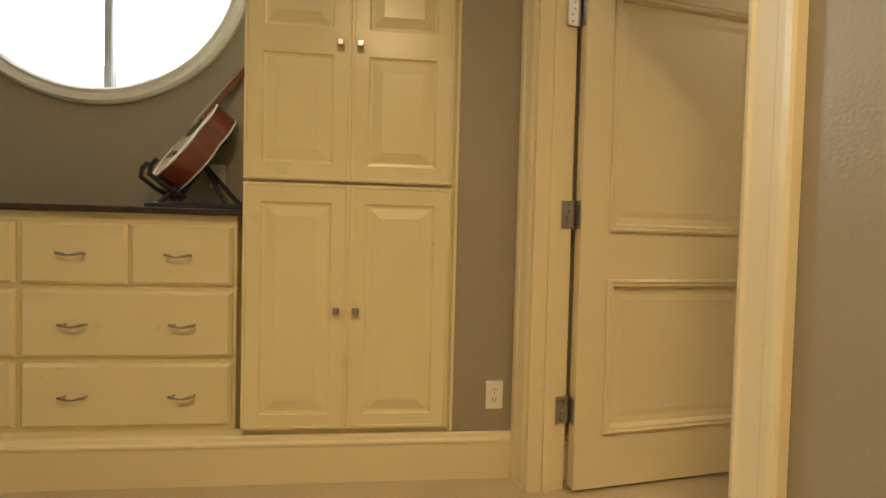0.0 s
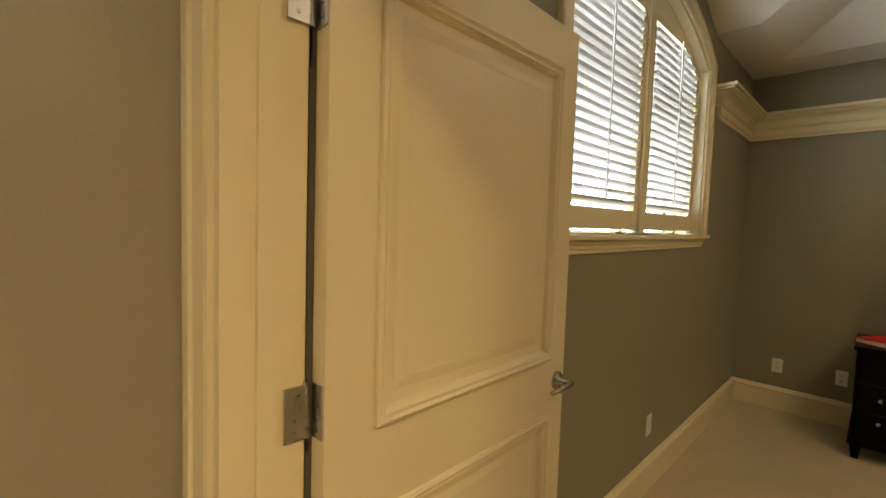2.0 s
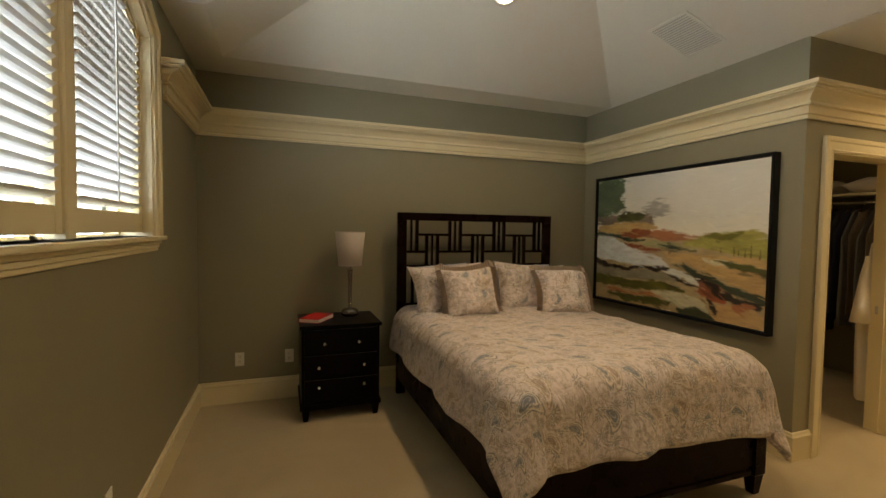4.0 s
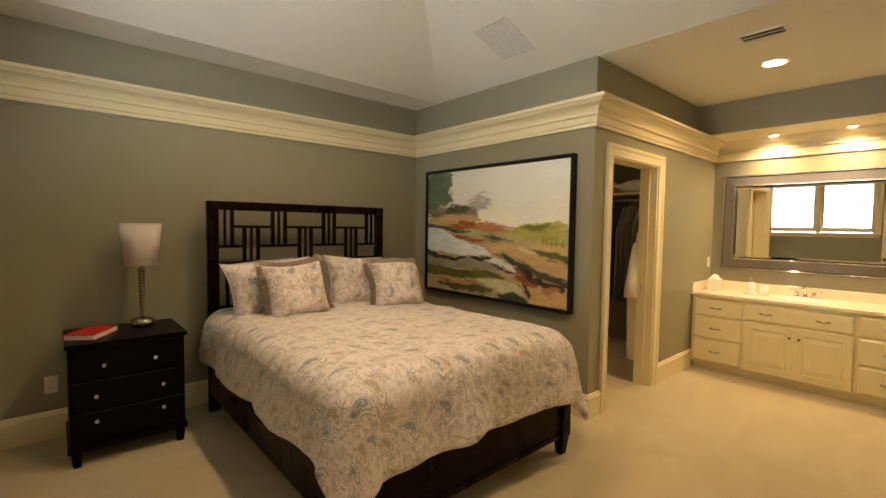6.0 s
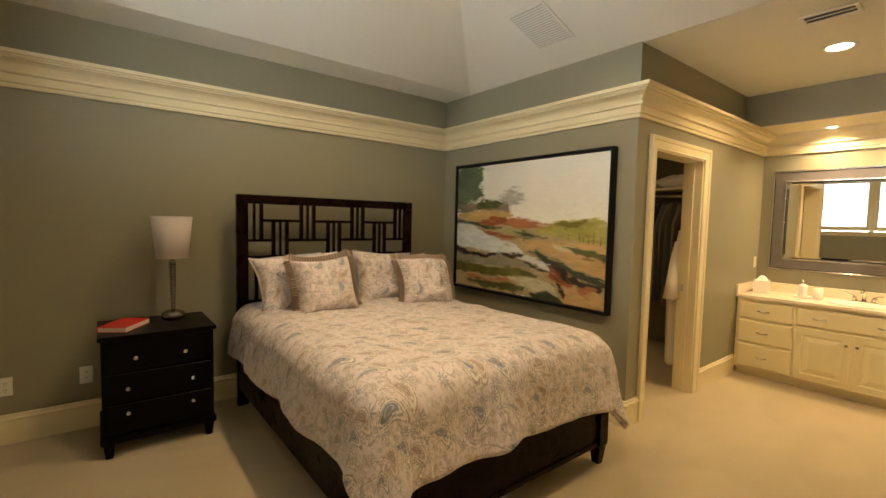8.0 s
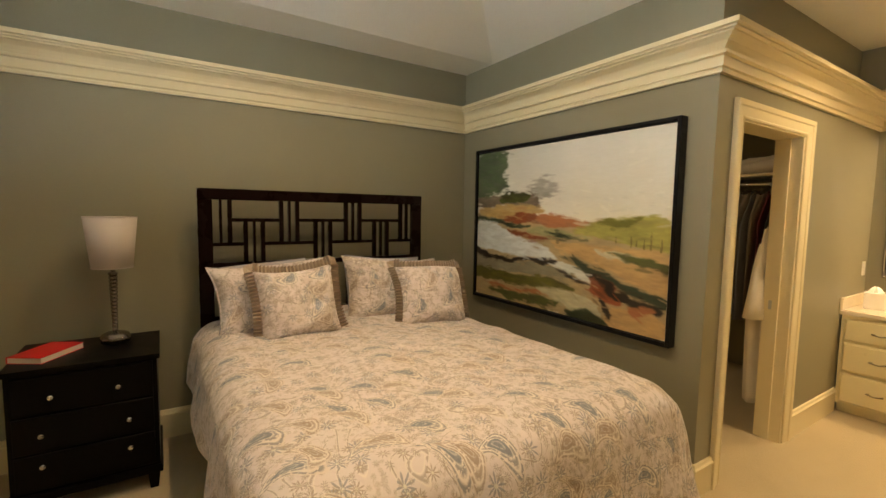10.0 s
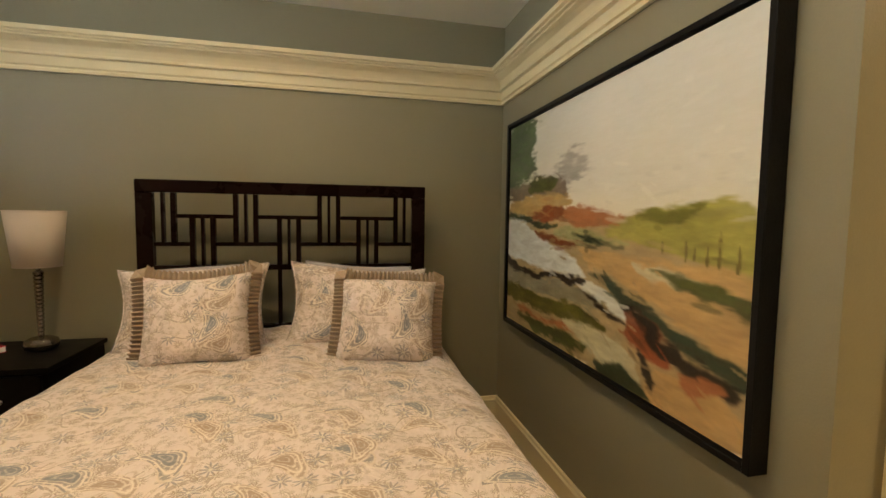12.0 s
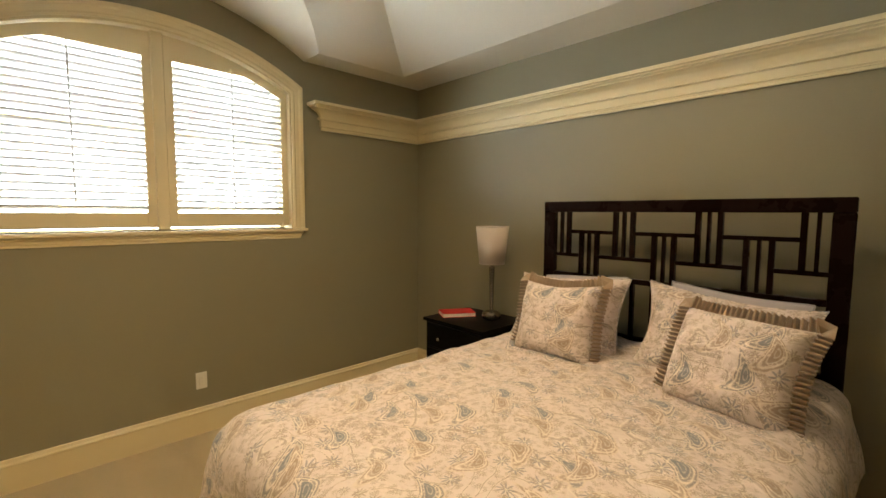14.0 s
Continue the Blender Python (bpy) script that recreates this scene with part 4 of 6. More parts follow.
def drawer_unit(x0, x1, split):
    c = holder("drawer_cabinet", pose(0, 0, 0), "cream built-in chest of drawers with nickel bow handles", "cabinet", "built-in drawers")
    y = HN + 0.065
    part("body", box(x0 - 0.012, x1 + 0.012, y + 0.001, NIY, 0.0, 1.03), CAB, c)
    mid = (x0 + x1) / 2
    h1, h2 = x0 + 0.199, x1 - 0.172
    drawer_front(c, x0, mid - 0.006, 0.756, 0.990, y, [(x0 + mid) / 2])
    drawer_front(c, mid + 0.006, x1, 0.756, 0.990, y, [(x1 + mid) / 2])
    drawer_front(c, x0, x1, 0.476, 0.732, y, [h1, h2])
    drawer_front(c, x0, x1, 0.205, 0.452, y, [h1, h2])
    return c


in_hall(drawer_unit(-0.045, 0.718, True))
in_hall(drawer_unit(-0.83, -0.065, True))
in_hall(structure("plinth", box(NI0, TX0 - 0.004, HN + 0.001, HN + 0.066, 0.0, 0.184), CAB, "cream plinth under the drawers", "plinth"))
in_hall(tagged(part("drawer_top_stone", box(NI0, TX0 - 0.004, HN + 0.030, NIY - 0.001, 1.031, 1.056, 0.008, 3), GRANITE), "polished dark granite top on the drawers", "countertop"))


# ---- guitar on its stand ----
def guitar():
    lean = HALL @ Matrix.Translation((0.300, 2.05, 1.195)) @ Matrix.Rotation(radians(40), 4, "Z") @ Matrix.Rotation(radians(34), 4, "Y") @ Matrix.Scale(1.12, 4)
    g = holder("guitar", lean, "acoustic guitar with pale top and mahogany sides on a stand", "guitar")

    def half_width(v):
        return 0.15 * math.sqrt(max(0.0, math.sin(math.pi * min(v, 1.0)))) * (1.0 - 0.22 * v) * (1 - 0.22 * math.exp(-((v - 0.58) / 0.13) ** 2))
    L, D = 0.40, 0.085
    n = 26
    left = [(-half_width(i / n), L * i / n) for i in range(n + 1)]
    right = [(half_width(i / n), L * i / n) for i in range(n, -1, -1)]
    outline = left + right[1:-1]
    bm = bmesh.new()
    add_prism(bm, outline, "x", 0.0, D)
    part("body_sides", bm, MAHOG, g)
    bm = bmesh.new()
    add_prism(bm, [(a * 1.01, b) for a, b in outline], "x", -0.005, -0.0005)
    top = part("soundboard", bm, SPRUCE, g, "pale spruce top")
    bm = bmesh.new()
    add_tube(bm, [(0.04 * math.cos(k * math.tau / 24), 0.04 * math.sin(k * math.tau / 24), 0) for k in range(24)], 0.003, 6, True)
    add_lathe(bm, [(0.0, -0.001), (0.038, -0.001), (0.038, 0.001), (0.0, 0.001)], 24)
    bmesh.ops.rotate(bm, cent=(0, 0, 0), matrix=Matrix.Rotation(radians(90), 3, "Y"), verts=bm.verts)
    sh = part("sound_hole", bm, SLOT, top)
    sh.location = (-0.0065, 0, 0.255)
    b2 = part("bridge", box(-0.013, -0.005, -0.05, 0.05, 0.105, 0.125, 0.002), MAHOG, top)
    bm = bmesh.new()
    for xo in (-0.004, D + 0.001):
        add_tube(bm, [(xo, a, b) for a, b in outline], 0.0035, 6, True)
    part("binding", bm, WHITEP, g, "cream edge binding")
    part("neck", box(-0.018, 0.004, -0.024, 0.024, 0.30, 0.70, 0.004), MAHOG, g)
    part("fingerboard", box(-0.024, -0.018, -0.024, 0.024, 0.27, 0.70, 0.001), mat("rosewood", (0.30, 0.22, 0.17), 0.3), g)
    bm = box(-0.012, 0.004, -0.03, 0.03, 0.70, 0.80, 0.004)
    part("headstock", bm, MAHOG, g)
    bm = bmesh.new()
    for yy in (-0.012, -0.004, 0.004, 0.012):
        add_tube(bm, [(-0.0145, yy * 1.3, 0.115), (-0.027, yy, 0.69)], 0.0008, 4)
    part("strings", bm, NICKEL, g)
    s = holder("guitar_stand", lean, "black tubular guitar stand on the granite top", "guitar stand")
    bm = bmesh.new()
    add_tube(bm, [(D + 0.02, 0.0, 0.30), (D + 0.02, 0.0, 0.04), (D + 0.03, 0.0, -0.02)], 0.012, 8)
    part("upright", bm, RUBBER, s)
    for sy in (-1, 1):
        bm = bmesh.new()
        add_tube(bm, [(D + 0.03, sy * 0.07, -0.01), (D * 0.4, sy * 0.07, -0.018), (-0.03, sy * 0.07, -0.012), (-0.045, sy * 0.07, 0.02), (-0.042, sy * 0.07, 0.05)], 0.009, 8)
        part("cradle_arm", bm, RUBBER, s)
    bm = bmesh.new()
    add_tube(bm, [(D + 0.02, -0.08, -0.012), (D + 0.02, 0.08, -0.012)], 0.010, 8)
    part("cross_bar", bm, RUBBER, s)
    inv = lean.inverted()
    for ax, ay in ((0.34, 1.98), (0.64, 2.17), (0.64, 1.96)):
        bm = bmesh.new()
        a = Vector((D + 0.02, 0.0, 0.16))
        add_tube(bm, [a, inv @ HALL @ Vector((ax, ay, 1.070))], 0.010, 8)
        part("leg", bm, RUBBER, s)
    bm = bmesh.new()
    add_tube(bm, [inv @ HALL @ Vector((0.31, 1.97, 1.070)), inv @ HALL @ Vector((0.73, 1.95, 1.070))], 0.014, 8)
    part("foot_bar", bm, RUBBER, s)
    bm = bmesh.new()
    add_tube(bm, [(D + 0.02, -0.07, 0.29), (D + 0.02, 0.07, 0.29)], 0.014, 8)
    part("back_rest", bm, RUBBER, s)


guitar()

# ---- bed ----
BY0, BY1 = 0.115, -1.437
BX0, BX1 = 3.70, 5.83


def bed():
    b = holder("bed", pose(0, 0, 0), "dark espresso wooden bed with an open fretwork headboard", "bed")
    x0, x1 = 5.79, 5.835
    st = 0.080
    part("headboard_post", box(x0, x1, BY0 - st, BY0, 0, 1.534, 0.004), DARK, b)
    part("headboard_post", box(x0, x1, BY1, BY1 + st, 0, 1.534, 0.004), DARK, b)
    part("top_rail", box(x0 - 0.004, x1 + 0.004, BY1, BY0, 1.534, 1.602, 0.005), DARK, b)
    part("middle_rail", box(x0 + 0.002, x1 - 0.002, BY1 + st, BY0 - st, 1.112, 1.142, 0.003), DARK, b)
    part("lower_panel", box(x0 + 0.006, x1 - 0.006, BY1 + st, BY0 - st, 0.30, 0.80, 0.003), DARK, b)
    yi = BY0 - st
    u = (BY0 - BY1 - 2 * st) / 1.396
    a_mid, b_mid = (0.046, 0.462, 0.912, 1.352), (0.241, 0.691, 1.133)
    xb0, xb1 = x0 + 0.008, x1 - 0.008

    def upright(c, wd, za, zb):
        part("fret", box(xb0, xb1, yi - u * (c + wd / 2), yi - u * (c - wd / 2), za, zb, 0.002), DARK, b)

    for c in a_mid:
        for off, wd in ((-0.052, 0.026), (0, 0.016), (0.052, 0.026)):
            if 0.012 < c + off < 1.384:
                upright(c + off, wd, 1.266, 1.534)
    for c in b_mid:
        for off, wd in ((-0.052, 0.026), (0, 0.016), (0.052, 0.026)):
            upright(c + off, wd, 1.142, 1.405)
    for i in range(3):
        part("fret_bar", box(xb0 + 0.001, xb1 - 0.001, yi - u * (a_mid[i + 1] - 0.065), yi - u * (a_mid[i] + 0.065), 1.398, 1.420, 0.002), DARK, b)
    spans = ((0.0, b_mid[0] - 0.065), (b_mid[0] + 0.065, b_mid[1] - 0.065), (b_mid[1] + 0.065, b_mid[2] - 0.065), (b_mid[2] + 0.065, 1.396))
    for s0, s1 in spans:
        part("fret_bar", box(xb0 + 0.001, xb1 - 0.001, yi - u * s1, yi - u * s0, 1.246, 1.268, 0.002), DARK, b)
    for k in range(12):
        upright(0.06 + k * 0.116, 0.022, 0.80, 1.112)
    for y in (BY0 - 0.035, BY1 + 0.005):
        part("side_rail", box(3.76, x0, y, y + 0.030, 0.14, 0.43, 0.004), DARK, b)
    part("foot_panel", box(3.715, 3.752, BY1 - 0.03 + 0.07, BY0 - 0.05, 0.135, 0.45, 0.004), DARK, b)
    part("foot_moulding", box(3.706, 3.758, BY1 + 0.04, BY0 - 0.05, 0.118, 0.150, 0.006, 2), DARK, b)
    for y in (BY0 - 0.035, BY1 + 0.005):
        bm = bmesh.new()
        add_loops(bm, [[(3.735 + sx * s, y + 0.0 + sy * s, z) for sx, sy in ((-1, -1), (1, -1), (1, 1), (-1, 1))] for s, z in ((0.022, 0.0), (0.034, 0.11), (0.040, 0.12), (0.040, 0.46))])
        part("leg", bm, DARK, b)
    return b


bed()
tagged(part("mattress", box(3.79, 5.775, -1.40, 0.075, 0.40, 0.70, 0.05, 3), SHEET, smooth=True), "thick mattress hidden under the duvet", "mattress")


def duvet():
    """A cloth laid over the mattress: flat top, rounded edges, hanging sides, drooping corners."""
    top, r = 0.772, 0.11
    xa, xb = 3.80, 5.72                  # foot edge, head end
    yn, ysd = 0.02, -1.345               # long edges
    hang_s, hang_f = 0.40, 0.44
    nu, nv = 110, 100

    def over(s):
        if s <= 0:
            return 0.0, 0.0
        q = r * math.pi / 2
        if s < q:
            return r * math.sin(s / r), r * (1 - math.cos(s / r))
        return r + 0.16 * (s - q), r + 0.985 * (s - q)

    bm = bmesh.new()
    uvl = bm.loops.layers.uv.new("cloth")
    grid, coords = [], {}
    for i in range(nu + 1):
        row = []
        a = (xa - hang_f) + (xb - xa + hang_f) * i / nu
        for j in range(nv + 1):
            c = (ysd - hang_s) + (yn - ysd + 2 * hang_s) * j / nv
            du = max(0.0, xa - a)
            dv = max(0.0, c - yn, ysd - c)
            side = 1 if c > yn else -1
            s = math.hypot(du, dv)
            o, drop = over(s)
            ang = math.atan2(du, dv) if s > 0 else 0.0
            x = max(a, xa) - (o * math.sin(ang) if s > 0 else 0)
            y = min(max(c, ysd), yn) + side * (o * math.cos(ang) if s > 0 else 0)
            z = top - drop
            # quilted puff and rumples on the top, folds where it hangs
            soft = noise.noise(Vector((a * 2.4, c * 2.4, 0.3))) * 0.014 + noise.noise(Vector((a * 6.5, c * 6.0, 2.1))) * 0.0075 + noise.noise(Vector((a * 17, c * 15, 7.0))) * 0.003
            soft -= (abs(noise.noise(Vector((a * 3.1 + c * 1.2, c * 5.2 - a * 0.8, 9.0)))) - 0.2) * 0.022
            soft -= (abs(noise.noise(Vector((a * 8.0 - c * 3.0, c * 7.0, 12.0)))) - 0.2) * 0.009
            z += soft * (1.0 if s < 0.05 else 0.5)
            crown = math.sin(math.pi * min(max((c - ysd) / (yn - ysd), 0), 1)) * 0.012
            z += crown
            hang = max(0.0, s - 0.12)
            if hang > 0:
                along = a if dv > du else c
                fold = math.sin(along * 9.0 + 2.6 * noise.noise(Vector((along * 2, 0, 5)))) * 0.017 * min(hang / 0.25, 1.2)
                fold += noise.noise(Vector((a * 5, c * 5, 4.0))) * 0.016
                corner = min(du, dv) / 0.3
                x -= math.sin(ang) * (fold + 0.05 * corner)
                y += side * math.cos(ang) * (fold + 0.03 * corner)
            v = bm.verts.new((x, y, max(z, 0.08)))
            coords[v] = (a, c)
            row.append(v)
        grid.append(row)
    for i in range(nu):
        for j in range(nv):
            f = bm.faces.new((grid[i][j], grid[i + 1][j], grid[i + 1][j + 1], grid[i][j + 1]))
            for l in f.loops:
                l[uvl].uv = coords[l.vert]
    border = [v.co.copy() for v in [grid[i][nv] for i in range(nu, -1, -1)] + [grid[0][j] for j in range(nv - 1, -1, -1)] + [grid[i][0] for i in range(1, nu + 1)]]
    d = holder("duvet", pose(0, 0, 0), "cream paisley duvet spread over the bed, hanging at the corners", "duvet")
    cover = part("cover", bm, PAISLEY, d, smooth=True)
    mod = cover.modifiers.new("thickness", "SOLIDIFY")
    mod.thickness, mod.offset = 0.03, 1.0
    sub = cover.modifiers.new("smooth", "SUBSURF")
    sub.levels = sub.render_levels = 1
    bm = bmesh.new()
    add_tube(bm, border, 0.014, 8)
    uvl = bm.loops.layers.uv.new("cloth")
    for f in bm.faces:
        for l in f.loops:
            l[uvl].uv = (l.vert.co.x + l.vert.co.z, l.vert.co.y - l.vert.co.z)
    part("hem", bm, PAISLEY, d, smooth=True)
    return d


duvet()


def cushion_bm(w, h, t, pinch=0.06, seed=0.0, shift=(0, 0)):
    bm = bmesh.new()
    uvl = bm.loops.layers.uv.new("cloth")
    n = 22
    uvs = {}

    def pt(u, v, sgn):
        x = w / 2 * u * (1 - pinch * (1 - v * v))
        y = h / 2 * v * (1 - pinch * (1 - u * u))
        e = max(0.0, (1 - u ** 4) * (1 - v ** 4))
        z = sgn * (t / 2) * e ** 0.55
        z += noise.noise(Vector((u * 1.8 + seed, v * 1.8, seed))) * 0.026 * e + noise.noise(Vector((u * 4 + seed, v * 4, seed + 3))) * 0.012 * e - abs(noise.noise(Vector((u * 3.0 + v * 2.2 + seed, v * 1.5 - u, seed + 8)))) * 0.018 * e
        z += 0.020 * math.sin(seed * 2.3 + 2.6 * u) * (abs(v) ** 3) + 0.018 * math.cos(seed + 2.2 * v) * (abs(u) ** 3)
        y -= 0.02 * (1 - v) * 0.5 * e
        return x, y, z
    sheets = []
    for sgn in (1, -1):
        g = []
        for i in range(n + 1):
            row = []
            for j in range(n + 1):
                u, v = -1 + 2 * i / n, -1 + 2 * j / n
                if sgn < 0 and (i in (0, n) or j in (0, n)):
                    row.append(sheets[0][i][j])
                    continue
                vert = bm.verts.new(pt(u, v, sgn))
                uvs[vert] = (w / 2 * u + shift[0], h / 2 * v + shift[1])
                row.append(vert)
            g.append(row)
        sheets.append(g)
        for i in range(n):
            for j in range(n):
                q = (g[i][j], g[i + 1][j], g[i + 1][j + 1], g[i][j + 1])
                f = bm.faces.new(q if sgn > 0 else q[::-1])
                for l in f.loops:
                    l[uvl].uv = uvs[l.vert]
    g = sheets[0]
    edge = [g[i][0] for i in range(n)] + [g[n][j] for j in range(n)] + [g[i][n] for i in range(n, 0, -1)] + [g[0][j] for j in range(n, 0, -1)]
    return bm, [v.co.copy() for v in edge]


def leaning(x, y, z, lean, turn=0.0, roll=0.0):
    """Stands a cushion up, its face to the west, leaning back."""
    s, c = math.sin(radians(lean)), math.cos(radians(lean))
    m = Matrix(((0, s, -c, x), (-1, 0, 0, y), (0, c, s, z), (0, 0, 0, 1)))
    return Matrix.Translation((x, y, z)) @ Matrix.Rotation(radians(turn), 4, "Z") @ Matrix.Translation((-x, -y, -z)) @ m @ Matrix.Rotation(radians(roll), 4, "Z")


def ruffle_bm(edge, width=0.038, pleats=2):
    """A pleated frill round a cushion's seam."""
    bm = bmesh.new()
    pts = []
    n = len(edge)
    for i in range(n):
        a, b = edge[i], edge[(i + 1) % n]
        for k in range(pleats):
            pts.append(a.lerp(b, k / pleats))
    m = len(pts)
    inner, mid, outer = [], [], []
    for i, p in enumerate(pts):
        t = (pts[(i + 1) % m] - pts[i - 1]).normalized()
        out = Vector((t.y, -t.x, 0))
        saw = (-0.013, 0.010, 0.012, -0.011)[i % 4]
        corner = 1.0 + 0.25 * (min(abs(p.x), abs(p.y)) / max(abs(p.x), abs(p.y)) > 0.93)
        inner.append(bm.verts.new(p - out * 0.004 + Vector((0, 0, 0.004 + saw * 0.6))))
        mid.append(bm.verts.new(p + out * width * 0.5 * corner + Vector((0, 0, 0.006 + saw))))
        outer.append(bm.verts.new(p + out * width * corner + Vector((0, 0, 0.002 + saw * 1.2))))
    for r0, r1 in ((inner, mid), (mid, outer)):
        for i in range(m):
            bm.faces.new((r0[i], r0[(i + 1) % m], r1[(i + 1) % m], r1[i]))
    return bm


def pillow(m, w, h, t, material, label, name="pillow", frill=False, seed=0.0, shift=(0, 0), pinch=0.06, group=""):
    p = holder(name, m, label, "pillow", group)
    bm, edge = cushion_bm(w, h, t, pinch, seed, shift)
    part("cover", bm, material, p, smooth=True)
    if frill:
        fr = part("ruffle", ruffle_bm(edge, 0.042, 4), RUFFLE, p, "pleated taupe ruffle")
        mod = fr.modifiers.new("thickness", "SOLIDIFY")
        mod.thickness = 0.003
    else:
        bm = bmesh.new()
        add_tube(bm, edge, 0.0045, 6, True)
        uvl = bm.loops.layers.uv.new("cloth")
        for f in bm.faces:
            for l in f.loops:
                l[uvl].uv = (l.vert.co.x, l.vert.co.y)
        part("piping", bm, material, p, smooth=True)
    return p


pillow(leaning(5.60, -0.26, 0.955, 20, 0, 5), 0.52, 0.42, 0.15, SHEET, "grey lilac sleeping pillow standing against the headboard", "sleeping_pillow", seed=1.0, group="sleeping pillows")
pillow(leaning(5.60, -1.03, 0.955, 20, 0, -4), 0.58, 0.42, 0.15, SHEET, "grey lilac sleeping pillow standing against the headboard", "sleeping_pillow", seed=2.0, group="sleeping pillows")
pillow(leaning(5.46, -0.255, 0.960, 27, 3, 2), 0.68, 0.45, 0.21, PAISLEY, "cream paisley pillow sham behind the ruffled cushion", "pillow_sham", seed=3.0, shift=(1.3, 4.2), pinch=0.13, group="pillow shams")
pillow(leaning(5.44, -1.025, 0.955, 27, -3, -3), 0.70, 0.45, 0.21, PAISLEY, "cream paisley pillow sham behind the ruffled cushion", "pillow_sham", seed=4.0, shift=(3.1, 2.2), pinch=0.13, group="pillow shams")
pillow(leaning(5.245, -0.335, 0.955, 27, 2, 2), 0.45, 0.42, 0.23, PAISLEY, "square cream paisley cushion with pleated taupe ruffle", "ruffled_cushion", True, 5.0, (0.4, 3.3), 0.09, "ruffled cushions")
pillow(leaning(5.155, -1.150, 0.943, 29, -6, -3), 0.45, 0.42, 0.23, PAISLEY, "square cream paisley cushion with pleated taupe ruffle", "ruffled_cushion", True, 6.0, (2.2, 6.1), 0.09, "ruffled cushions")


# ---- nightstand, lamp, book ----
def nightstand():
    n = holder("nightstand", pose(5.432, 0.635, 0, 0, 0, -90), "black-brown nightstand with three drawers and round knobs", "nightstand")
    w, d = 0.585, 0.50
    # local: x to its own right as seen from behind, front at y = 0 looking to -y
    part("top", box(-w / 2 - 0.014, w / 2 + 0.014, -0.012, d + 0.005, 0.702, 0.727, 0.005, 2), EBONY, n)
    part("body", box(-w / 2, w / 2, 0.012, d, 0.10, 0.702, 0.003), EBONY, n)
    part("base_moulding", box(-w / 2 - 0.012, w / 2 + 0.012, -0.004, d + 0.004, 0.085, 0.125, 0.008, 2), EBONY, n)
    for z0, z1, kz, kx in ((0.510, 0.690, 0.588, 0.128), (0.325, 0.496, 0.410, 0.168), (0.140, 0.312, 0.262, 0.168)):
        bm = bmesh.new()
        rect_loops(bm, -w / 2 + 0.02, w / 2 - 0.02, z0, z1, 0.012, [(0.0, 0.0), (0.0, 0.010), (0.004, 0.013)])
        dr = part("drawer", bm, EBONY, n)
        for s in (-1, 1):
            bm = bmesh.new()
            add_lathe(bm, [(0.0, 0.0), (0.006, 0.0), (0.005, 0.012), (0.013, 0.018), (0.0135, 0.024), (0.009, 0.029), (0.0, 0.030)], 16)
            bmesh.ops.rotate(bm, cent=(0, 0, 0), matrix=Matrix.Rotation(radians(90), 3, "X"), verts=bm.verts)
            k = part("knob", bm, CHROME, dr, "round silver knob", True)
            k.location = (s * kx, 0.0, kz)
    for sx in (-1, 1):
        for y in (0.03, d - 0.03):
            bm = bmesh.new()
            add_loops(bm, [[(sx * (w / 2 - 0.03) + a * s, y + b * s, z) for a, b in ((-1, -1), (1, -1), (1, 1), (-1, 1))] for s, z in ((0.018, 0.0), (0.028, 0.088))])
            part("foot", bm, EBONY, n)
    return n


nightstand()


def table_lamp():
    l = holder("table_lamp", pose(5.745, 0.532, 0.727), "table lamp with beaded pewter stem and white linen shade", "lamp")
    bm = bmesh.new()
    add_lathe(bm, [(0.0, 0.0), (0.048, 0.0), (0.066, 0.010), (0.072, 0.030), (0.066, 0.052), (0.042, 0.064), (0.020, 0.068), (0.016, 0.0705), (0.0, 0.070)], 32)
    part("base", bm, PEWTER, l, smooth=True)
    prof = [(0.0, 0.068)]
    for i in range(16):
        z = 0.070 + i * 0.0205
        rr = 0.0135 + 0.008 * i / 15
        prof += [(rr * 0.78, z), (rr, z + 0.004), (rr, z + 0.0155), (rr * 0.78, z + 0.0195)]
    prof += [(0.010, 0.402), (0.008, 0.455), (0.0, 0.455)]
    bm = bmesh.new()
    add_lathe(bm, prof, 20)
    part("stem", bm, PEWTER, l, smooth=False)
    bm = bmesh.new()
    add_lathe(bm, [(0.094, 0.420), (0.122, 0.700), (0.1195, 0.700), (0.0915, 0.420), (0.094, 0.420)], 48)
    part("shade", bm, LINEN, l, smooth=True)
    for z, rr in ((0.423, 0.0945), (0.697, 0.1218)):
        bm = bmesh.new()
        add_tube(bm, [(rr * math.cos(k * math.tau / 48), rr * math.sin(k * math.tau / 48), z) for k in range(48)], 0.0022, 6, True)
        part("shade_rim", bm, LINEN, l)
    bm = bmesh.new()
    for k in range(3):
        a = k * math.tau / 3
        add_tube(bm, [(0, 0, 0.45), (0.093 * math.cos(a), 0.093 * math.sin(a), 0.427)], 0.0015, 6)
    part("shade_spider", bm, NICKEL, l)
    return l


table_lamp()


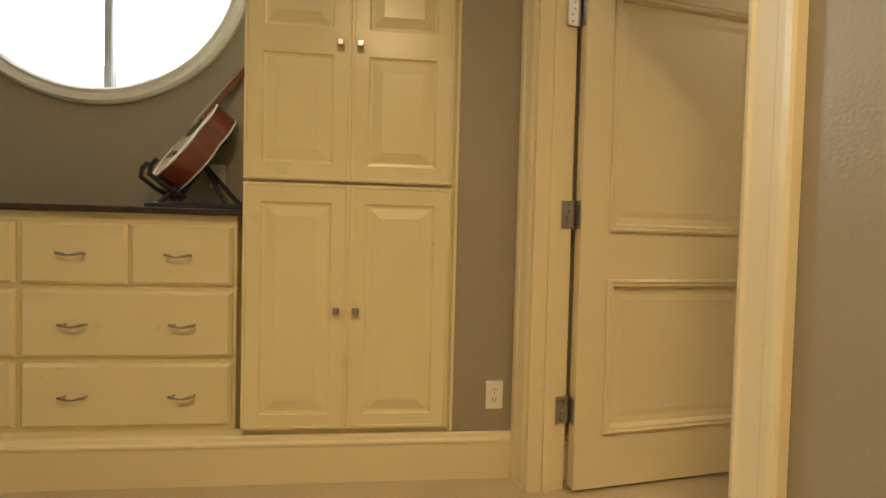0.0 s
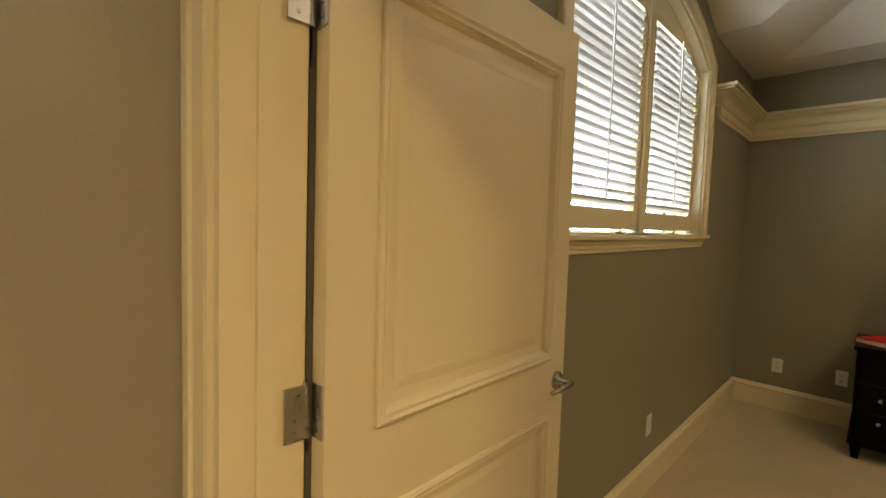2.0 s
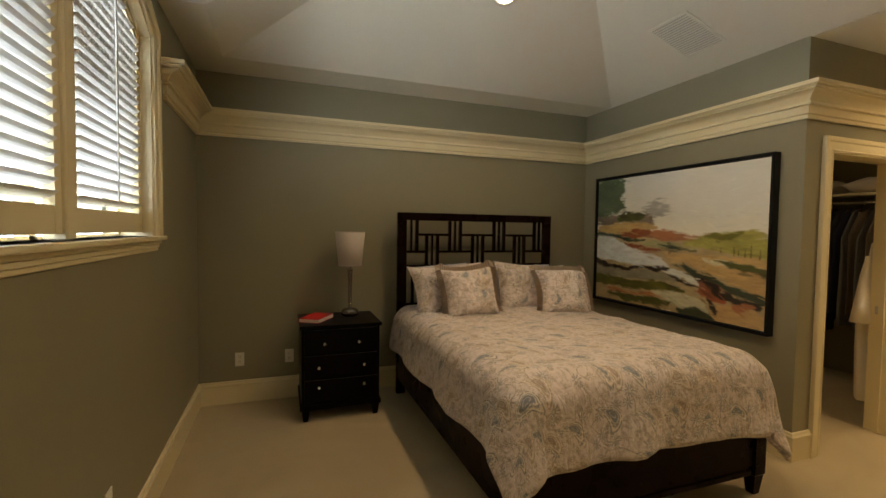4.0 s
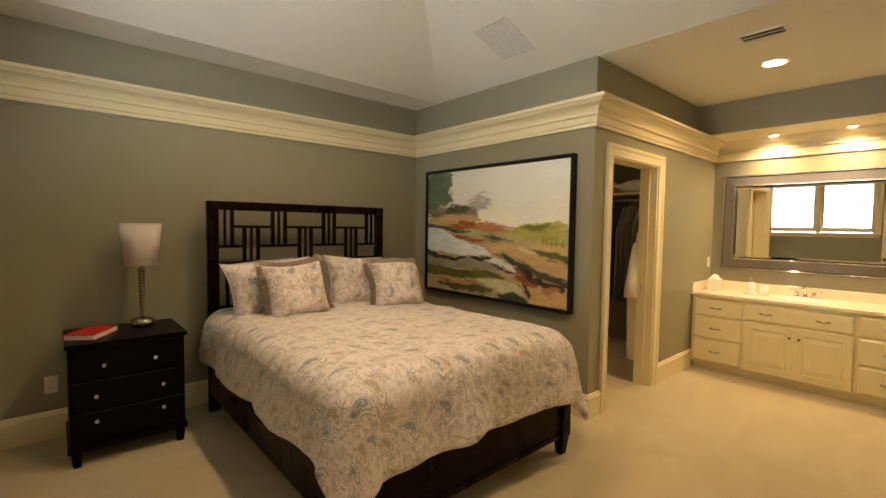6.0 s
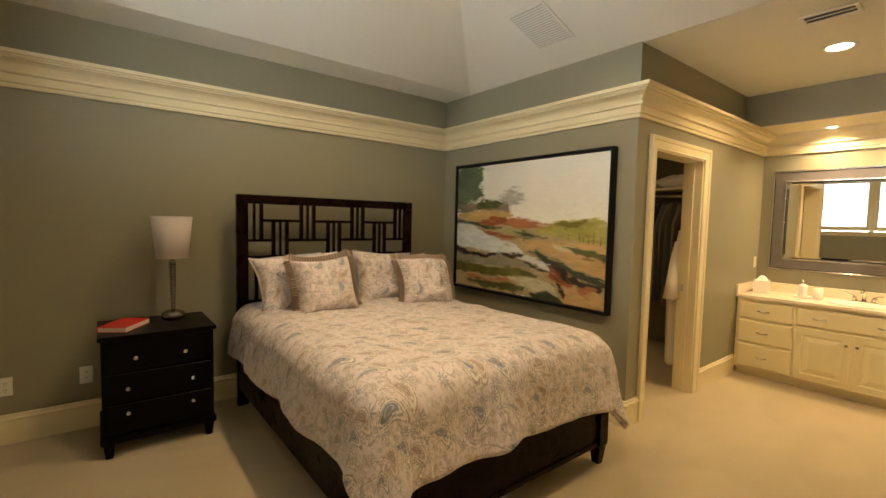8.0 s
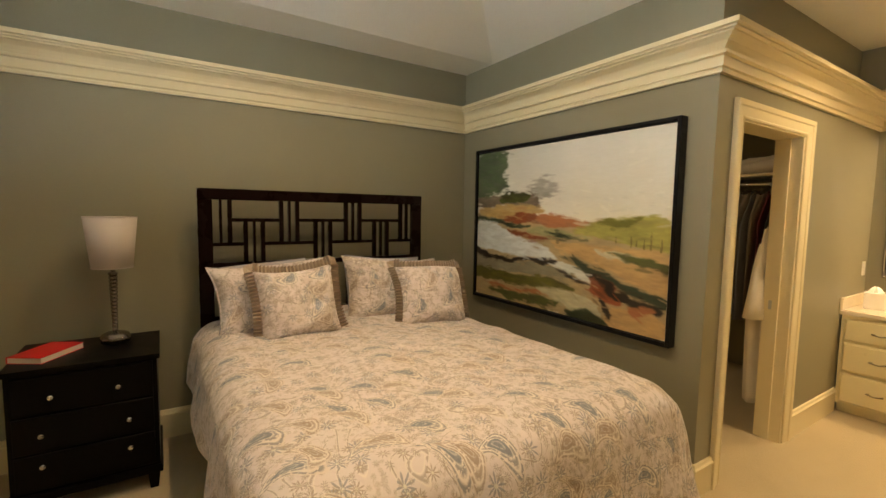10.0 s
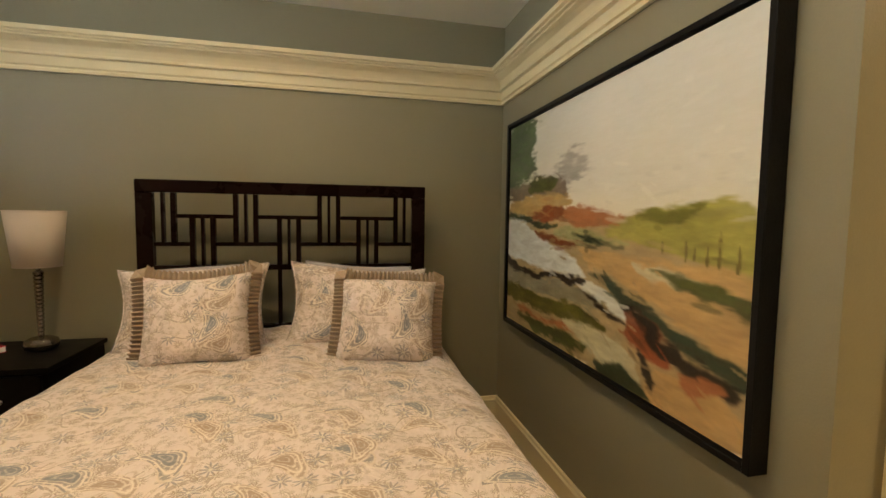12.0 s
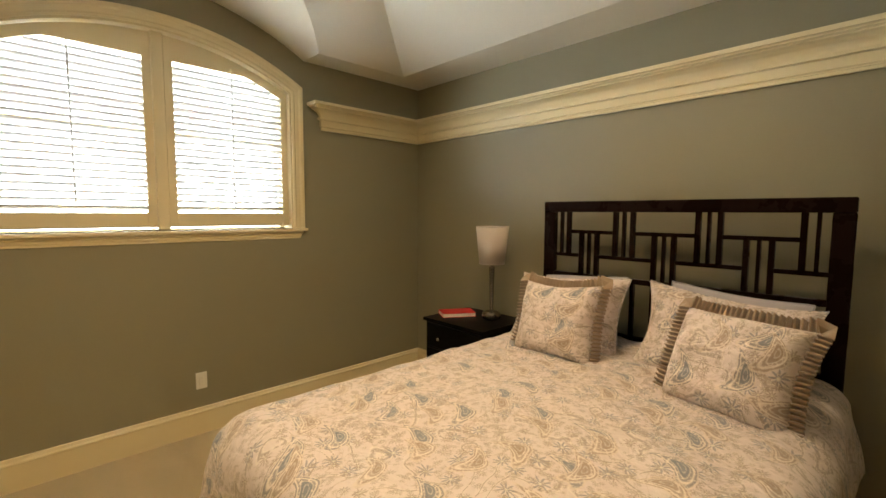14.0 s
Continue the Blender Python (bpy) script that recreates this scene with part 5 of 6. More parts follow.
def red_book():
    b = holder("book", pose(5.655, 0.805, 0.727, 0, 0, -31), "closed red cloth-bound book lying on the nightstand", "book")
    L, W, T = 0.262, 0.165, 0.032
    part("pages", box(-L / 2 + 0.004, L / 2 - 0.004, -W / 2 + 0.003, W / 2 - 0.005, 0.003, T - 0.003), PAGES, b)
    part("cover_lower", box(-L / 2, L / 2, -W / 2, W / 2, 0.0, 0.003, 0.001), REDBOOK, b)
    part("cover_upper", box(-L / 2, L / 2, -W / 2, W / 2, T - 0.003, T, 0.001), REDBOOK, b)
    part("spine", box(-L / 2, L / 2, W / 2 - 0.005, W / 2 + 0.001, 0.0, T, 0.002), REDBOOK, b)
    return b


red_book()


# ---- painting ----
def oil_material():
    """Brushed oil colour: pigment from the mesh, ridges of the brush as relief."""
    m = mat("oil_paint", (0.5, 0.5, 0.5), 0.48, vary=0.04, scale=7, fine=60, bump=0.12)
    nt = m.node_tree
    at = nt.nodes.new("ShaderNodeAttribute")
    at.attribute_name = "pigment"
    ns = nt.nodes.new("ShaderNodeTexNoise")
    ns.inputs["Scale"].default_value, ns.inputs["Detail"].default_value = 34.0, 5
    tc = nt.nodes.new("ShaderNodeTexCoord")
    mp = nt.nodes.new("ShaderNodeMapping")
    mp.inputs["Scale"].default_value = (0.5, 1, 2.2)
    nt.links.new(tc.outputs["Object"], mp.inputs["Vector"])
    nt.links.new(mp.outputs["Vector"], ns.inputs["Vector"])
    mx = nt.nodes.new("ShaderNodeMix")
    mx.data_type, mx.blend_type = "RGBA", "SOFT_LIGHT"
    mx.inputs["Factor"].default_value = 0.22
    nt.links.new(at.outputs["Color"], mx.inputs["A"])
    nt.links.new(ns.outputs["Fac"], mx.inputs["B"])
    nt.links.new(mx.outputs["Result"], nt.nodes["Principled BSDF"].inputs["Base Color"])
    return m


def grain(shape_x, shape_y, seed):
    """Smooth random field on points in shares of the canvas; returns values in -1..1."""
    r = np.random.default_rng(seed)

    def sample(u, v):
        total = np.zeros_like(u)
        amp = 1.0
        for octave in range(3):
            nx, ny = shape_x * 2 ** octave, shape_y * 2 ** octave
            g = r.random((ny + 2, nx + 2)) * 2 - 1
            x, y = np.clip(u, 0, 0.9999) * nx, np.clip(v, 0, 0.9999) * ny
            i, j = x.astype(int), y.astype(int)
            fx, fy = x - i, y - j
            fx, fy = fx * fx * (3 - 2 * fx), fy * fy * (3 - 2 * fy)
            total += amp * ((g[j, i] * (1 - fx) + g[j, i + 1] * fx) * (1 - fy) + (g[j + 1, i] * (1 - fx) + g[j + 1, i + 1] * fx) * fy)
            amp *= 0.5
        return total / 1.75
    return sample


def painting():
    """Landscape on canvas in a black float frame; local x to the right, z up, face to -y."""
    W, H = 1.737, 1.217
    p = holder("painting", pose(4.898, YS + 0.002, 1.384, 0, 0, 180), "large abstract landscape painting in a black frame", "painting")
    fw, fd = 0.022, 0.060
    for nm, a in (("frame_side", (-W / 2, -W / 2 + fw, -fd, 0, -H / 2, H / 2)), ("frame_side", (W / 2 - fw, W / 2, -fd, 0, -H / 2, H / 2)),
                  ("frame_rail", (-W / 2 + fw, W / 2 - fw, -fd, 0, -H / 2, -H / 2 + fw)), ("frame_rail", (-W / 2 + fw, W / 2 - fw, -fd, 0, H / 2 - fw, H / 2))):
        part(nm, box(*a, 0.002), BLACK, p)
    part("frame_back", box(-W / 2 + fw, W / 2 - fw, -0.012, -0.002, -H / 2 + fw, H / 2 - fw), BLACK, p)
    cw, ch = W - 2 * fw - 0.016, H - 2 * fw - 0.016
    yc = -0.044
    canvas = part("canvas", box(-cw / 2, cw / 2, yc, -0.012, -ch / 2, ch / 2, 0.002), mat("raw_canvas", (0.64, 0.63, 0.56), 0.7, vary=0.10, scale=3, fine=60, bump=0.12), p, "stretched canvas")
    nu, nv = 330, 225
    gu, gv = np.meshgrid(np.linspace(0, 1, nu), np.linspace(0, 1, nv))
    # pale sky, warmer to the lower edge
    img = np.zeros((nv, nu, 3))
    cloud = grain(5, 6, 1)(gu, gv)[..., None]
    img[:] = np.array((0.74, 0.73, 0.65))
    img += cloud * np.array((0.05, 0.04, 0.03)) + (gv[..., None] - 0.2) * np.array((0.10, 0.04, -0.08)) - np.clip(0.5 - gu - 0.6 * gv, 0, 1)[..., None] * np.array((0.16, 0.12, 0.12))
    warp_u, warp_v = grain(16, 18, 2)(gu, gv), grain(16, 18, 3)(gu, gv)
    fray = grain(26, 80, 4)(gu, gv)
    tone = grain(22, 60, 5)(gu, gv)
    wide = grain(9, 16, 6)(gu, gv)

    def patch(name, color, pts, rough=0.012, vary=0.16, edge=0.008):
        """A brushed area: corner points in shares of width and height from the upper left, rounded, soft and frayed."""
        ctrl = [Vector((u, v)) for u, v in pts]
        n = len(ctrl)
        ring = []
        for i in range(n):
            p0, p1, p2, p3 = ctrl[i - 1], ctrl[i], ctrl[(i + 1) % n], ctrl[(i + 2) % n]
            for k in range(6):
                t = k / 6
                q = 0.5 * ((2 * p1) + (p2 - p0) * t + (2 * p0 - 5 * p1 + 4 * p2 - p3) * t * t + (3 * p1 - p0 - 3 * p2 + p3) * t ** 3)
                ring.append((q.x, q.y))
        us, vs = [q[0] for q in ring], [q[1] for q in ring]
        m = 0.06
        sel = (gu > min(us) - m) & (gu < max(us) + m) & (gv > min(vs) - m) & (gv < max(vs) + m)
        u = gu[sel] + warp_u[sel] * rough * 1.5
        v = gv[sel] + warp_v[sel] * rough * 1.3
        hit = np.zeros(u.shape, bool)
        near = np.full(u.shape, 9.0)
        for (ax, ay), (bx, by) in zip(ring, ring[1:] + ring[:1]):
            if ay != by:
                hit ^= ((ay > v) != (by > v)) & (u < (bx - ax) * (v - ay) / (by - ay) + ax)
            dx, dy = bx - ax, by - ay
            t = np.clip(((u - ax) * dx + (v - ay) * dy) / max(dx * dx + dy * dy, 1e-9), 0, 1)
            near = np.minimum(near, np.hypot(u - ax - t * dx, (v - ay - t * dy) * 0.7))
        d = np.where(hit, near, -near)
        cover = np.clip(0.5 + (d + fray[sel] * edge * 1.1) / (edge * 1.6), 0, 1)
        cover = (cover * cover * (3 - 2 * cover) * np.clip(0.97 + 0.10 * tone[sel], 0, 1))[:, None]
        c = np.array(color)[None, :] * (1 + vary * 1.1 * tone[sel] + vary * 0.9 * wide[sel])[:, None]
        img[sel] = img[sel] * (1 - cover) + np.clip(c, 0.01, 0.9) * cover

    sage, moss, olive = (0.075, 0.115, 0.055), (0.10, 0.115, 0.03), (0.20, 0.20, 0.045)
    rust, peach, ochre = (0.30, 0.10, 0.04), (0.57, 0.40, 0.19), (0.50, 0.36, 0.15)
    lake, umber, straw = (0.64, 0.67, 0.66), (0.035, 0.024, 0.020), (0.40, 0.38, 0.11)
    # ground tones first, then forms over them
    patch("ochre_wash", (0.46, 0.36, 0.20), [(0, .42), (.3, .42), (.6, .46), (1, .48), (1, 1), (.5, 1), (0, 1)], 0.01)
    patch("sage", sage, [(0, 0), (.19, 0), (.22, .08), (.20, .16), (.23, .24), (.15, .29), (0, .31)], 0.02, 0.5, 0.018)
    patch("smoke", (0.36, 0.35, 0.31), [(.36, .26), (.44, .21), (.52, .25), (.46, .31), (.38, .33)], 0.03, 0.16, 0.035)
    patch("umber_grey", (0.20, 0.16, 0.12), [(0, .31), (.16, .30), (.34, .27), (.42, .31), (.40, .38), (.18, .37), (0, .38)], 0.02, 0.4)
    patch("moss", moss, [(.16, .30), (.28, .28), (.38, .30), (.34, .34), (.18, .35)], 0.02, 0.4)
    patch("ochre", ochre, [(.02, .39), (.20, .36), (.42, .37), (.44, .41), (.26, .45), (.05, .44)], 0.015)
    patch("rust", rust, [(.22, .44), (.31, .41), (.40, .42), (.42, .46), (.31, .47), (.22, .47)], 0.014)
    patch("clay", (0.45, 0.20, 0.09), [(.41, .43), (.48, .41), (.58, .43), (.68, .47), (.62, .49), (.48, .50), (.42, .48)], 0.014)
    patch("straw", straw, [(.60, .50), (.70, .47), (.80, .43), (.88, .425), (1, .43), (1, .58), (.88, .58), (.76, .55), (.64, .53)], 0.012, 0.25)
    patch("olive", olive, [(.72, .47), (.80, .44), (.90, .43), (.88, .46), (.78, .48)], 0.014, 0.3)
    patch("pine", (0.055, 0.085, 0.05), [(0, .44), (.14, .45), (.28, .48), (.38, .49), (.34, .51), (.18, .49), (0, .48)], 0.012, 0.4)
    patch("mint", (0.38, 0.38, 0.20), [(.36, .51), (.50, .50), (.62, .53), (.70, .55), (.54, .56), (.40, .54)], 0.012)
    patch("pine", (0.055, 0.085, 0.05), [(.46, .52), (.56, .53), (.68, .555), (.60, .56), (.50, .545)], 0.010, 0.4)
    patch("lake", lake, [(0, .48), (.14, .485), (.22, .53), (.30, .56), (.42, .60), (.50, .64), (.54, .685), (.44, .69), (.28, .69), (.12, .67), (0, .66)], 0.008, 0.10)
    patch("rust", rust, [(.22, .53), (.31, .53), (.42, .545), (.52, .57), (.44, .58), (.31, .57)], 0.012)
    patch("peach", peach, [(.50, .59), (.64, .58), (.82, .59), (1, .60), (1, .80), (.90, .77), (.80, .72), (.68, .67), (.56, .63)], 0.012)
    patch("cream", (0.58, 0.55, 0.38), [(.72, .60), (.79, .605), (.90, .635), (.95, .66), (.85, .65), (.76, .635)], 0.014)
    patch("leaf", (0.11, 0.125, 0.04), [(.78, .615), (.88, .63), (1, .645), (1, .69), (.93, .675), (.85, .65)], 0.010, 0.35)
    patch("fog", (0.30, 0.28, 0.20), [(0, .70), (.20, .735), (.44, .72), (.62, .74), (.56, .79), (.34, .80), (0, .82)], 0.012)
    patch("stream", (0.68, 0.70, 0.66), [(.50, .69), (.60, .70), (.70, .75), (.77, .80), (.72, .80), (.62, .76), (.52, .73)], 0.010, 0.10)
    patch("umber", umber, [(0, .665), (.08, .69), (.13, .715), (.24, .71), (.36, .695), (.52, .69), (.50, .72), (.32, .725), (.18, .745), (.08, .73), (0, .70)], 0.018, 0.3)
    patch("pine", (0.055, 0.085, 0.05), [(.54, .655), (.66, .68), (.76, .725), (.86, .77), (.99, .80), (.99, .86), (.88, .82), (.76, .77), (.64, .71)], 0.012, 0.4)
    patch("leaf", (0.15, 0.145, 0.03), [(0, .80), (.22, .815), (.46, .80), (.62, .83), (.56, .87), (.30, .875), (0, .88)], 0.012, 0.4)
    patch("umber", umber, [(.52, .735), (.60, .755), (.68, .785), (.74, .815), (.68, .80), (.58, .77)], 0.010, 0.3)
    patch("clay", (0.45, 0.20, 0.09), [(.10, .90), (.32, .90), (.58, .865), (.62, .885), (.34, .93), (.12, .92)], 0.010)
    patch("moss", moss, [(.10, .935), (.34, .93), (.56, .92), (.52, .965), (.28, .985)], 0.014, 0.4)
    patch("cream", (0.58, 0.55, 0.38), [(.42, .875), (.60, .86), (.70, .88), (.76, .96), (.62, .955), (.50, .915)], 0.012)
    patch("leaf_dark", (0.05, 0.07, 0.035), [(.60, .965), (.68, .94), (.76, .965), (.78, .999), (.62, .999)], 0.016, 0.4)
    patch("rust", rust, [(.70, .75), (.77, .76), (.82, .80), (.85, .86), (.78, .88), (.72, .85), (.70, .80)], 0.014, 0.3)
    patch("umber", umber, [(.69, .745), (.76, .755), (.82, .80), (.92, .83), (.99, .86), (.98, .90), (.90, .875), (.82, .845)], 0.018, 0.3)
    patch("peach", peach, [(.80, .90), (.88, .88), (.99, .91), (.99, .999), (.80, .999), (.77, .95)], 0.012)
    patch("clay", (0.45, 0.20, 0.09), [(.86, .875), (.92, .855), (.97, .875), (.94, .905), (.88, .91)], 0.012)
    patch("umber", umber, [(.74, .86), (.77, .88), (.80, .94), (.79, .97), (.76, .92)], 0.008, 0.3)
    for u, v, h in ((.86, .575, .05), (.88, .57, .03), (.91, .58, .04), (.935, .575, .07), (.97, .585, .05), (.80, .56, .03)):
        patch("trunk", (0.24, 0.21, 0.07), [(u, v - h), (u + .004, v - h), (u + .005, v), (u - .001, v)], 0.002, 0.16, 0.0022)

    # loose strokes that drag neighbouring colours over the borders
    rnd = random.Random(11)
    for i in range(520):
        u, v = rnd.random(), rnd.random()
        if v < 0.26 and u > 0.26 and rnd.random() < 0.8:
            continue
        L, T = 0.010 + 0.034 * rnd.random() ** 2, 0.003 + 0.007 * rnd.random()
        tilt = rnd.gauss(0.08, 0.25) + (0.40 if (u > 0.42 and v > 0.62) else 0.0)
        su, sv = min(max(u + rnd.gauss(0, 0.020), 0), 1), min(max(v + rnd.gauss(0, 0.014), 0), 1)
        c = img[int(sv * (nv - 1)), int(su * (nu - 1))].copy() * (0.9 + 0.2 * rnd.random())
        i0, i1 = max(int((u - L - 0.01) * nu), 0), min(int((u + L + 0.01) * nu) + 1, nu)
        j0, j1 = max(int((v - L - 0.01) * nv), 0), min(int((v + L + 0.01) * nv) + 1, nv)
        x, y = gu[j0:j1, i0:i1] - u, (gv[j0:j1, i0:i1] - v)
        a, b = x * math.cos(tilt) + y * math.sin(tilt), -x * math.sin(tilt) + y * math.cos(tilt)
        k = np.clip(1.6 - (a / L) ** 2 - (b / T) ** 2 * 1.2 + 0.7 * fray[j0:j1, i0:i1], 0, 1)[..., None] * 0.6
        img[j0:j1, i0:i1] = img[j0:j1, i0:i1] * (1 - k) + c * k
    low = np.clip((gv - 0.25) / 0.15, 0, 1)[..., None]
    img = img * (1 - low) + low * np.clip(img, 0.005, 1) ** 1.18 * 1.08
    me = bpy.data.meshes.new("painted_surface")
    xs, zs = (gu - 0.5) * cw, (0.5 - gv) * ch
    verts = np.stack((xs, np.full_like(xs, yc - 0.0012), zs), -1).reshape(-1, 3)
    idx = np.arange(nu * nv).reshape(nv, nu)
    quads = np.stack((idx[:-1, :-1], idx[1:, :-1], idx[1:, 1:], idx[:-1, 1:]), -1).reshape(-1, 4)
    me.from_pydata(verts.tolist(), [], quads.tolist())
    layer = me.attributes.new("pigment", "FLOAT_COLOR", "POINT")
    rgba = np.ones((nu * nv, 4), dtype=np.float32)
    rgba[:, :3] = np.clip(img.reshape(-1, 3), 0.008, 0.9)
    layer.data.foreach_set("color", rgba.ravel())
    me.materials.append(oil_material())
    o = new("painted_surface", me)
    o.parent = canvas
    tagged(o, "abstract green, rust and grey landscape in oil paint")
    return p


painting()


# ---- vanity ----
VF = -4.02                       # cabinet front
VAN = pose(0, VF, 0, 0, 0, 180)  # local x = -world x, front to local -y


def vanity_unit(x0, x1, kind):
    """One cabinet under the marble top, in world x from x1 (west) to x0 (east)."""
    c = holder("vanity_cabinet", VAN, "cream vanity cabinet with raised-panel doors" if kind == "doors" else "cream vanity cabinet with three drawers and nickel handles", "cabinet", "vanity cabinets")
    a, b = -x0, -x1
    part("body", box(a, b, 0.001, 0.525, 0.075, 0.764), CAB, c)
    part("toe_kick", box(a, b, 0.060, 0.075, 0.0, 0.075), CAB, c)
    g = 0.010
    if kind == "drawers":
        for z0, z1 in ((0.565, 0.735), (0.335, 0.550), (0.095, 0.320)):
            drawer_front(c, a + g + 0.012, b - g, z0, z1, 0.0, [(a + b) / 2])
    else:
        drawer_front(c, a + g, b - g, 0.575, 0.735, 0.0, [a + (b - a) * 0.226, a + (b - a) * 0.744], "false_drawer")
        mid = (a + b) / 2
        for u0, u1, kx in ((a + g, mid - 0.004, mid - 0.035), (mid + 0.004, b - g, mid + 0.035)):
            d = panel_door(c, u0, u1, 0.095, 0.558, -0.0, [(0.152, 0.500)], 0.055)
            bm = bmesh.new()
            add_lathe(bm, [(0.0, 0.0), (0.005, 0.0), (0.005, 0.012), (0.011, 0.018), (0.012, 0.024), (0.0, 0.028)], 14)
            bmesh.ops.rotate(bm, cent=(0, 0, 0), matrix=Matrix.Rotation(radians(90), 3, "X"), verts=bm.verts)
            k = part("knob", bm, NICKEL, d, "round nickel knob", True)
            k.location = (kx, -0.022, 0.468)
    return c


vanity_unit(XC - 0.012, 3.420, "drawers")
vanity_unit(3.420, 2.624, "doors")
vanity_unit(2.624, XA, "drawers")

SX, SY = 3.035, -4.265


def vanity_top():
    t = holder("countertop", pose(0, 0, 0), "cream marble vanity top with backsplash and sunk oval basin", "countertop")
    bm = bmesh.new()
    # slab with an oval hole
    n = 48
    x0, x1, y0, y1 = XA + 0.002, XC - 0.002, YV + 0.001, VF + 0.028
    rx, ry = 0.215, 0.150
    inner = [(SX + rx * math.cos(math.tau * k / n), SY + ry * math.sin(math.tau * k / n)) for k in range(n)]
    outer = []
    for k in range(n):
        cx, cy = math.cos(math.tau * k / n), math.sin(math.tau * k / n)
        s = min(((x1 - SX) if cx > 0 else (SX - x0)) / max(abs(cx), 1e-6), ((y1 - SY) if cy > 0 else (SY - y0)) / max(abs(cy), 1e-6))
        outer.append((SX + s * cx, SY + s * cy))
    for k in range(n):
        k2 = (k + 1) % n
        add_prism(bm, [inner[k], outer[k], outer[k2], inner[k2]], "z", 0.766, 0.794)
    part("slab", bm, MARBLE, t)
    part("front_edge", box(XA + 0.002, XC - 0.002, VF + 0.026, VF + 0.034, 0.764, 0.7935, 0.003), MARBLE, t)
    part("backsplash", box(XA + 0.002, XC - 0.022, YV + 0.001, YV + 0.020, 0.7945, 0.885, 0.003), MARBLE, t)
    part("side_splash", box(XC - 0.021, XC - 0.001, YV + 0.001, VF + 0.030, 0.7945, 0.885, 0.003), MARBLE, t)
    bm = bmesh.new()
    rings = [[(SX + rx * f * math.cos(math.tau * k / n), SY + ry * f * math.sin(math.tau * k / n), z) for k in range(n)] for f, z in ((1.04, 0.796), (1.0, 0.797), (0.96, 0.790), (0.86, 0.74), (0.62, 0.69), (0.2, 0.672))]
    add_loops(bm, rings)
    part("basin", bm, CERAMIC, t, "cream oval basin", True)
    return t


vanity_top()


def faucet():
    f = holder("faucet", pose(SX, YV + 0.105, 0.794), "two-handled brushed nickel faucet behind the basin", "faucet")
    part("base_plate", box(-0.085, 0.085, -0.026, 0.026, 0, 0.012, 0.004, 2), CHROME, f)
    bm = bmesh.new()
    add_tube(bm, [(0, 0, 0.01), (0, 0, 0.075), (0, 0.015, 0.105), (0, 0.055, 0.115), (0, 0.105, 0.100), (0, 0.118, 0.080)], [0.016, 0.014, 0.014, 0.013, 0.012, 0.011], 12)
    part("spout", bm, CHROME, f, smooth=True)
    for s in (-1, 1):
        bm = bmesh.new()
        add_lathe(bm, [(0.020, 0.010), (0.017, 0.035), (0.012, 0.05), (0.0, 0.052)], 16, s * 0.065, 0)
        add_tube(bm, [(s * 0.065, 0, 0.048), (s * 0.095, -0.004, 0.062), (s * 0.125, -0.006, 0.066)], [0.008, 0.006, 0.005], 8)
        part("tap_handle", bm, CHROME, f, smooth=True)
    return f


faucet()


def tissue_box():
    b = holder("tissue_box", pose(3.765, -4.30, 0.7945, 0, 0, 12), "white square tissue box with a tissue pulled up", "tissue box")
    part("box", box(-0.065, 0.065, -0.065, 0.065, 0, 0.125, 0.006, 2), CERAMIC, b)
    bm = bmesh.new()
    n = 14
    g = [[bm.verts.new((-0.05 + 0.10 * i / n, -0.03 + 0.06 * j / n + 0.01 * math.sin(i * 1.3), 0.124 + 0.045 * math.sin(math.pi * i / n) * math.sin(math.pi * j / n) ** 0.6 + 0.012 * noise.noise(Vector((i * 0.6, j * 0.6, 1))))) for j in range(n + 1)] for i in range(n + 1)]
    for i in range(n):
        for j in range(n):
            bm.faces.new((g[i][j], g[i + 1][j], g[i + 1][j + 1], g[i][j + 1]))
    part("tissue", bm, mat("soft_tissue", (0.85, 0.83, 0.78), 0.9), b, smooth=True)
    return b


tissue_box()


def soap_set():
    tr = holder("soap_tray", pose(3.44, -4.29, 0.7945), "small white ceramic tray on the vanity top", "tray")
    bm = bmesh.new()
    add_lathe(bm, [(0.0, 0.0), (0.062, 0.0), (0.070, 0.012), (0.066, 0.012), (0.058, 0.005), (0.0, 0.005)], 32)
    part("dish", bm, CERAMIC, tr, smooth=True)
    d = holder("soap_dispenser", pose(3.44, -4.30, 0.8005), "white ceramic soap dispenser with chrome pump", "soap dispenser")
    bm = bmesh.new()
    add_lathe(bm, [(0.0, 0.0), (0.034, 0.0), (0.036, 0.01), (0.036, 0.10), (0.030, 0.112), (0.014, 0.118), (0.0, 0.118)], 28)
    part("bottle", bm, CERAMIC, d, smooth=True)
    bm = bmesh.new()
    add_tube(bm, [(0, 0, 0.116), (0, 0, 0.155), (0, 0.006, 0.165), (0, 0.040, 0.162)], [0.008, 0.005, 0.006, 0.005], 10)
    add_lathe(bm, [(0.0, 0.116), (0.013, 0.116), (0.013, 0.130), (0.0, 0.130)], 16)
    part("pump", bm, CHROME, d, smooth=True)
    c = holder("tumbler", pose(3.325, -4.28, 0.7945), "white ceramic bathroom tumbler", "cup")
    bm = bmesh.new()
    add_lathe(bm, [(0.0, 0.0), (0.032, 0.0), (0.036, 0.008), (0.038, 0.10), (0.034, 0.10), (0.031, 0.010), (0.0, 0.010)], 28)
    part("cup", bm, CERAMIC, c, smooth=True)


soap_set()


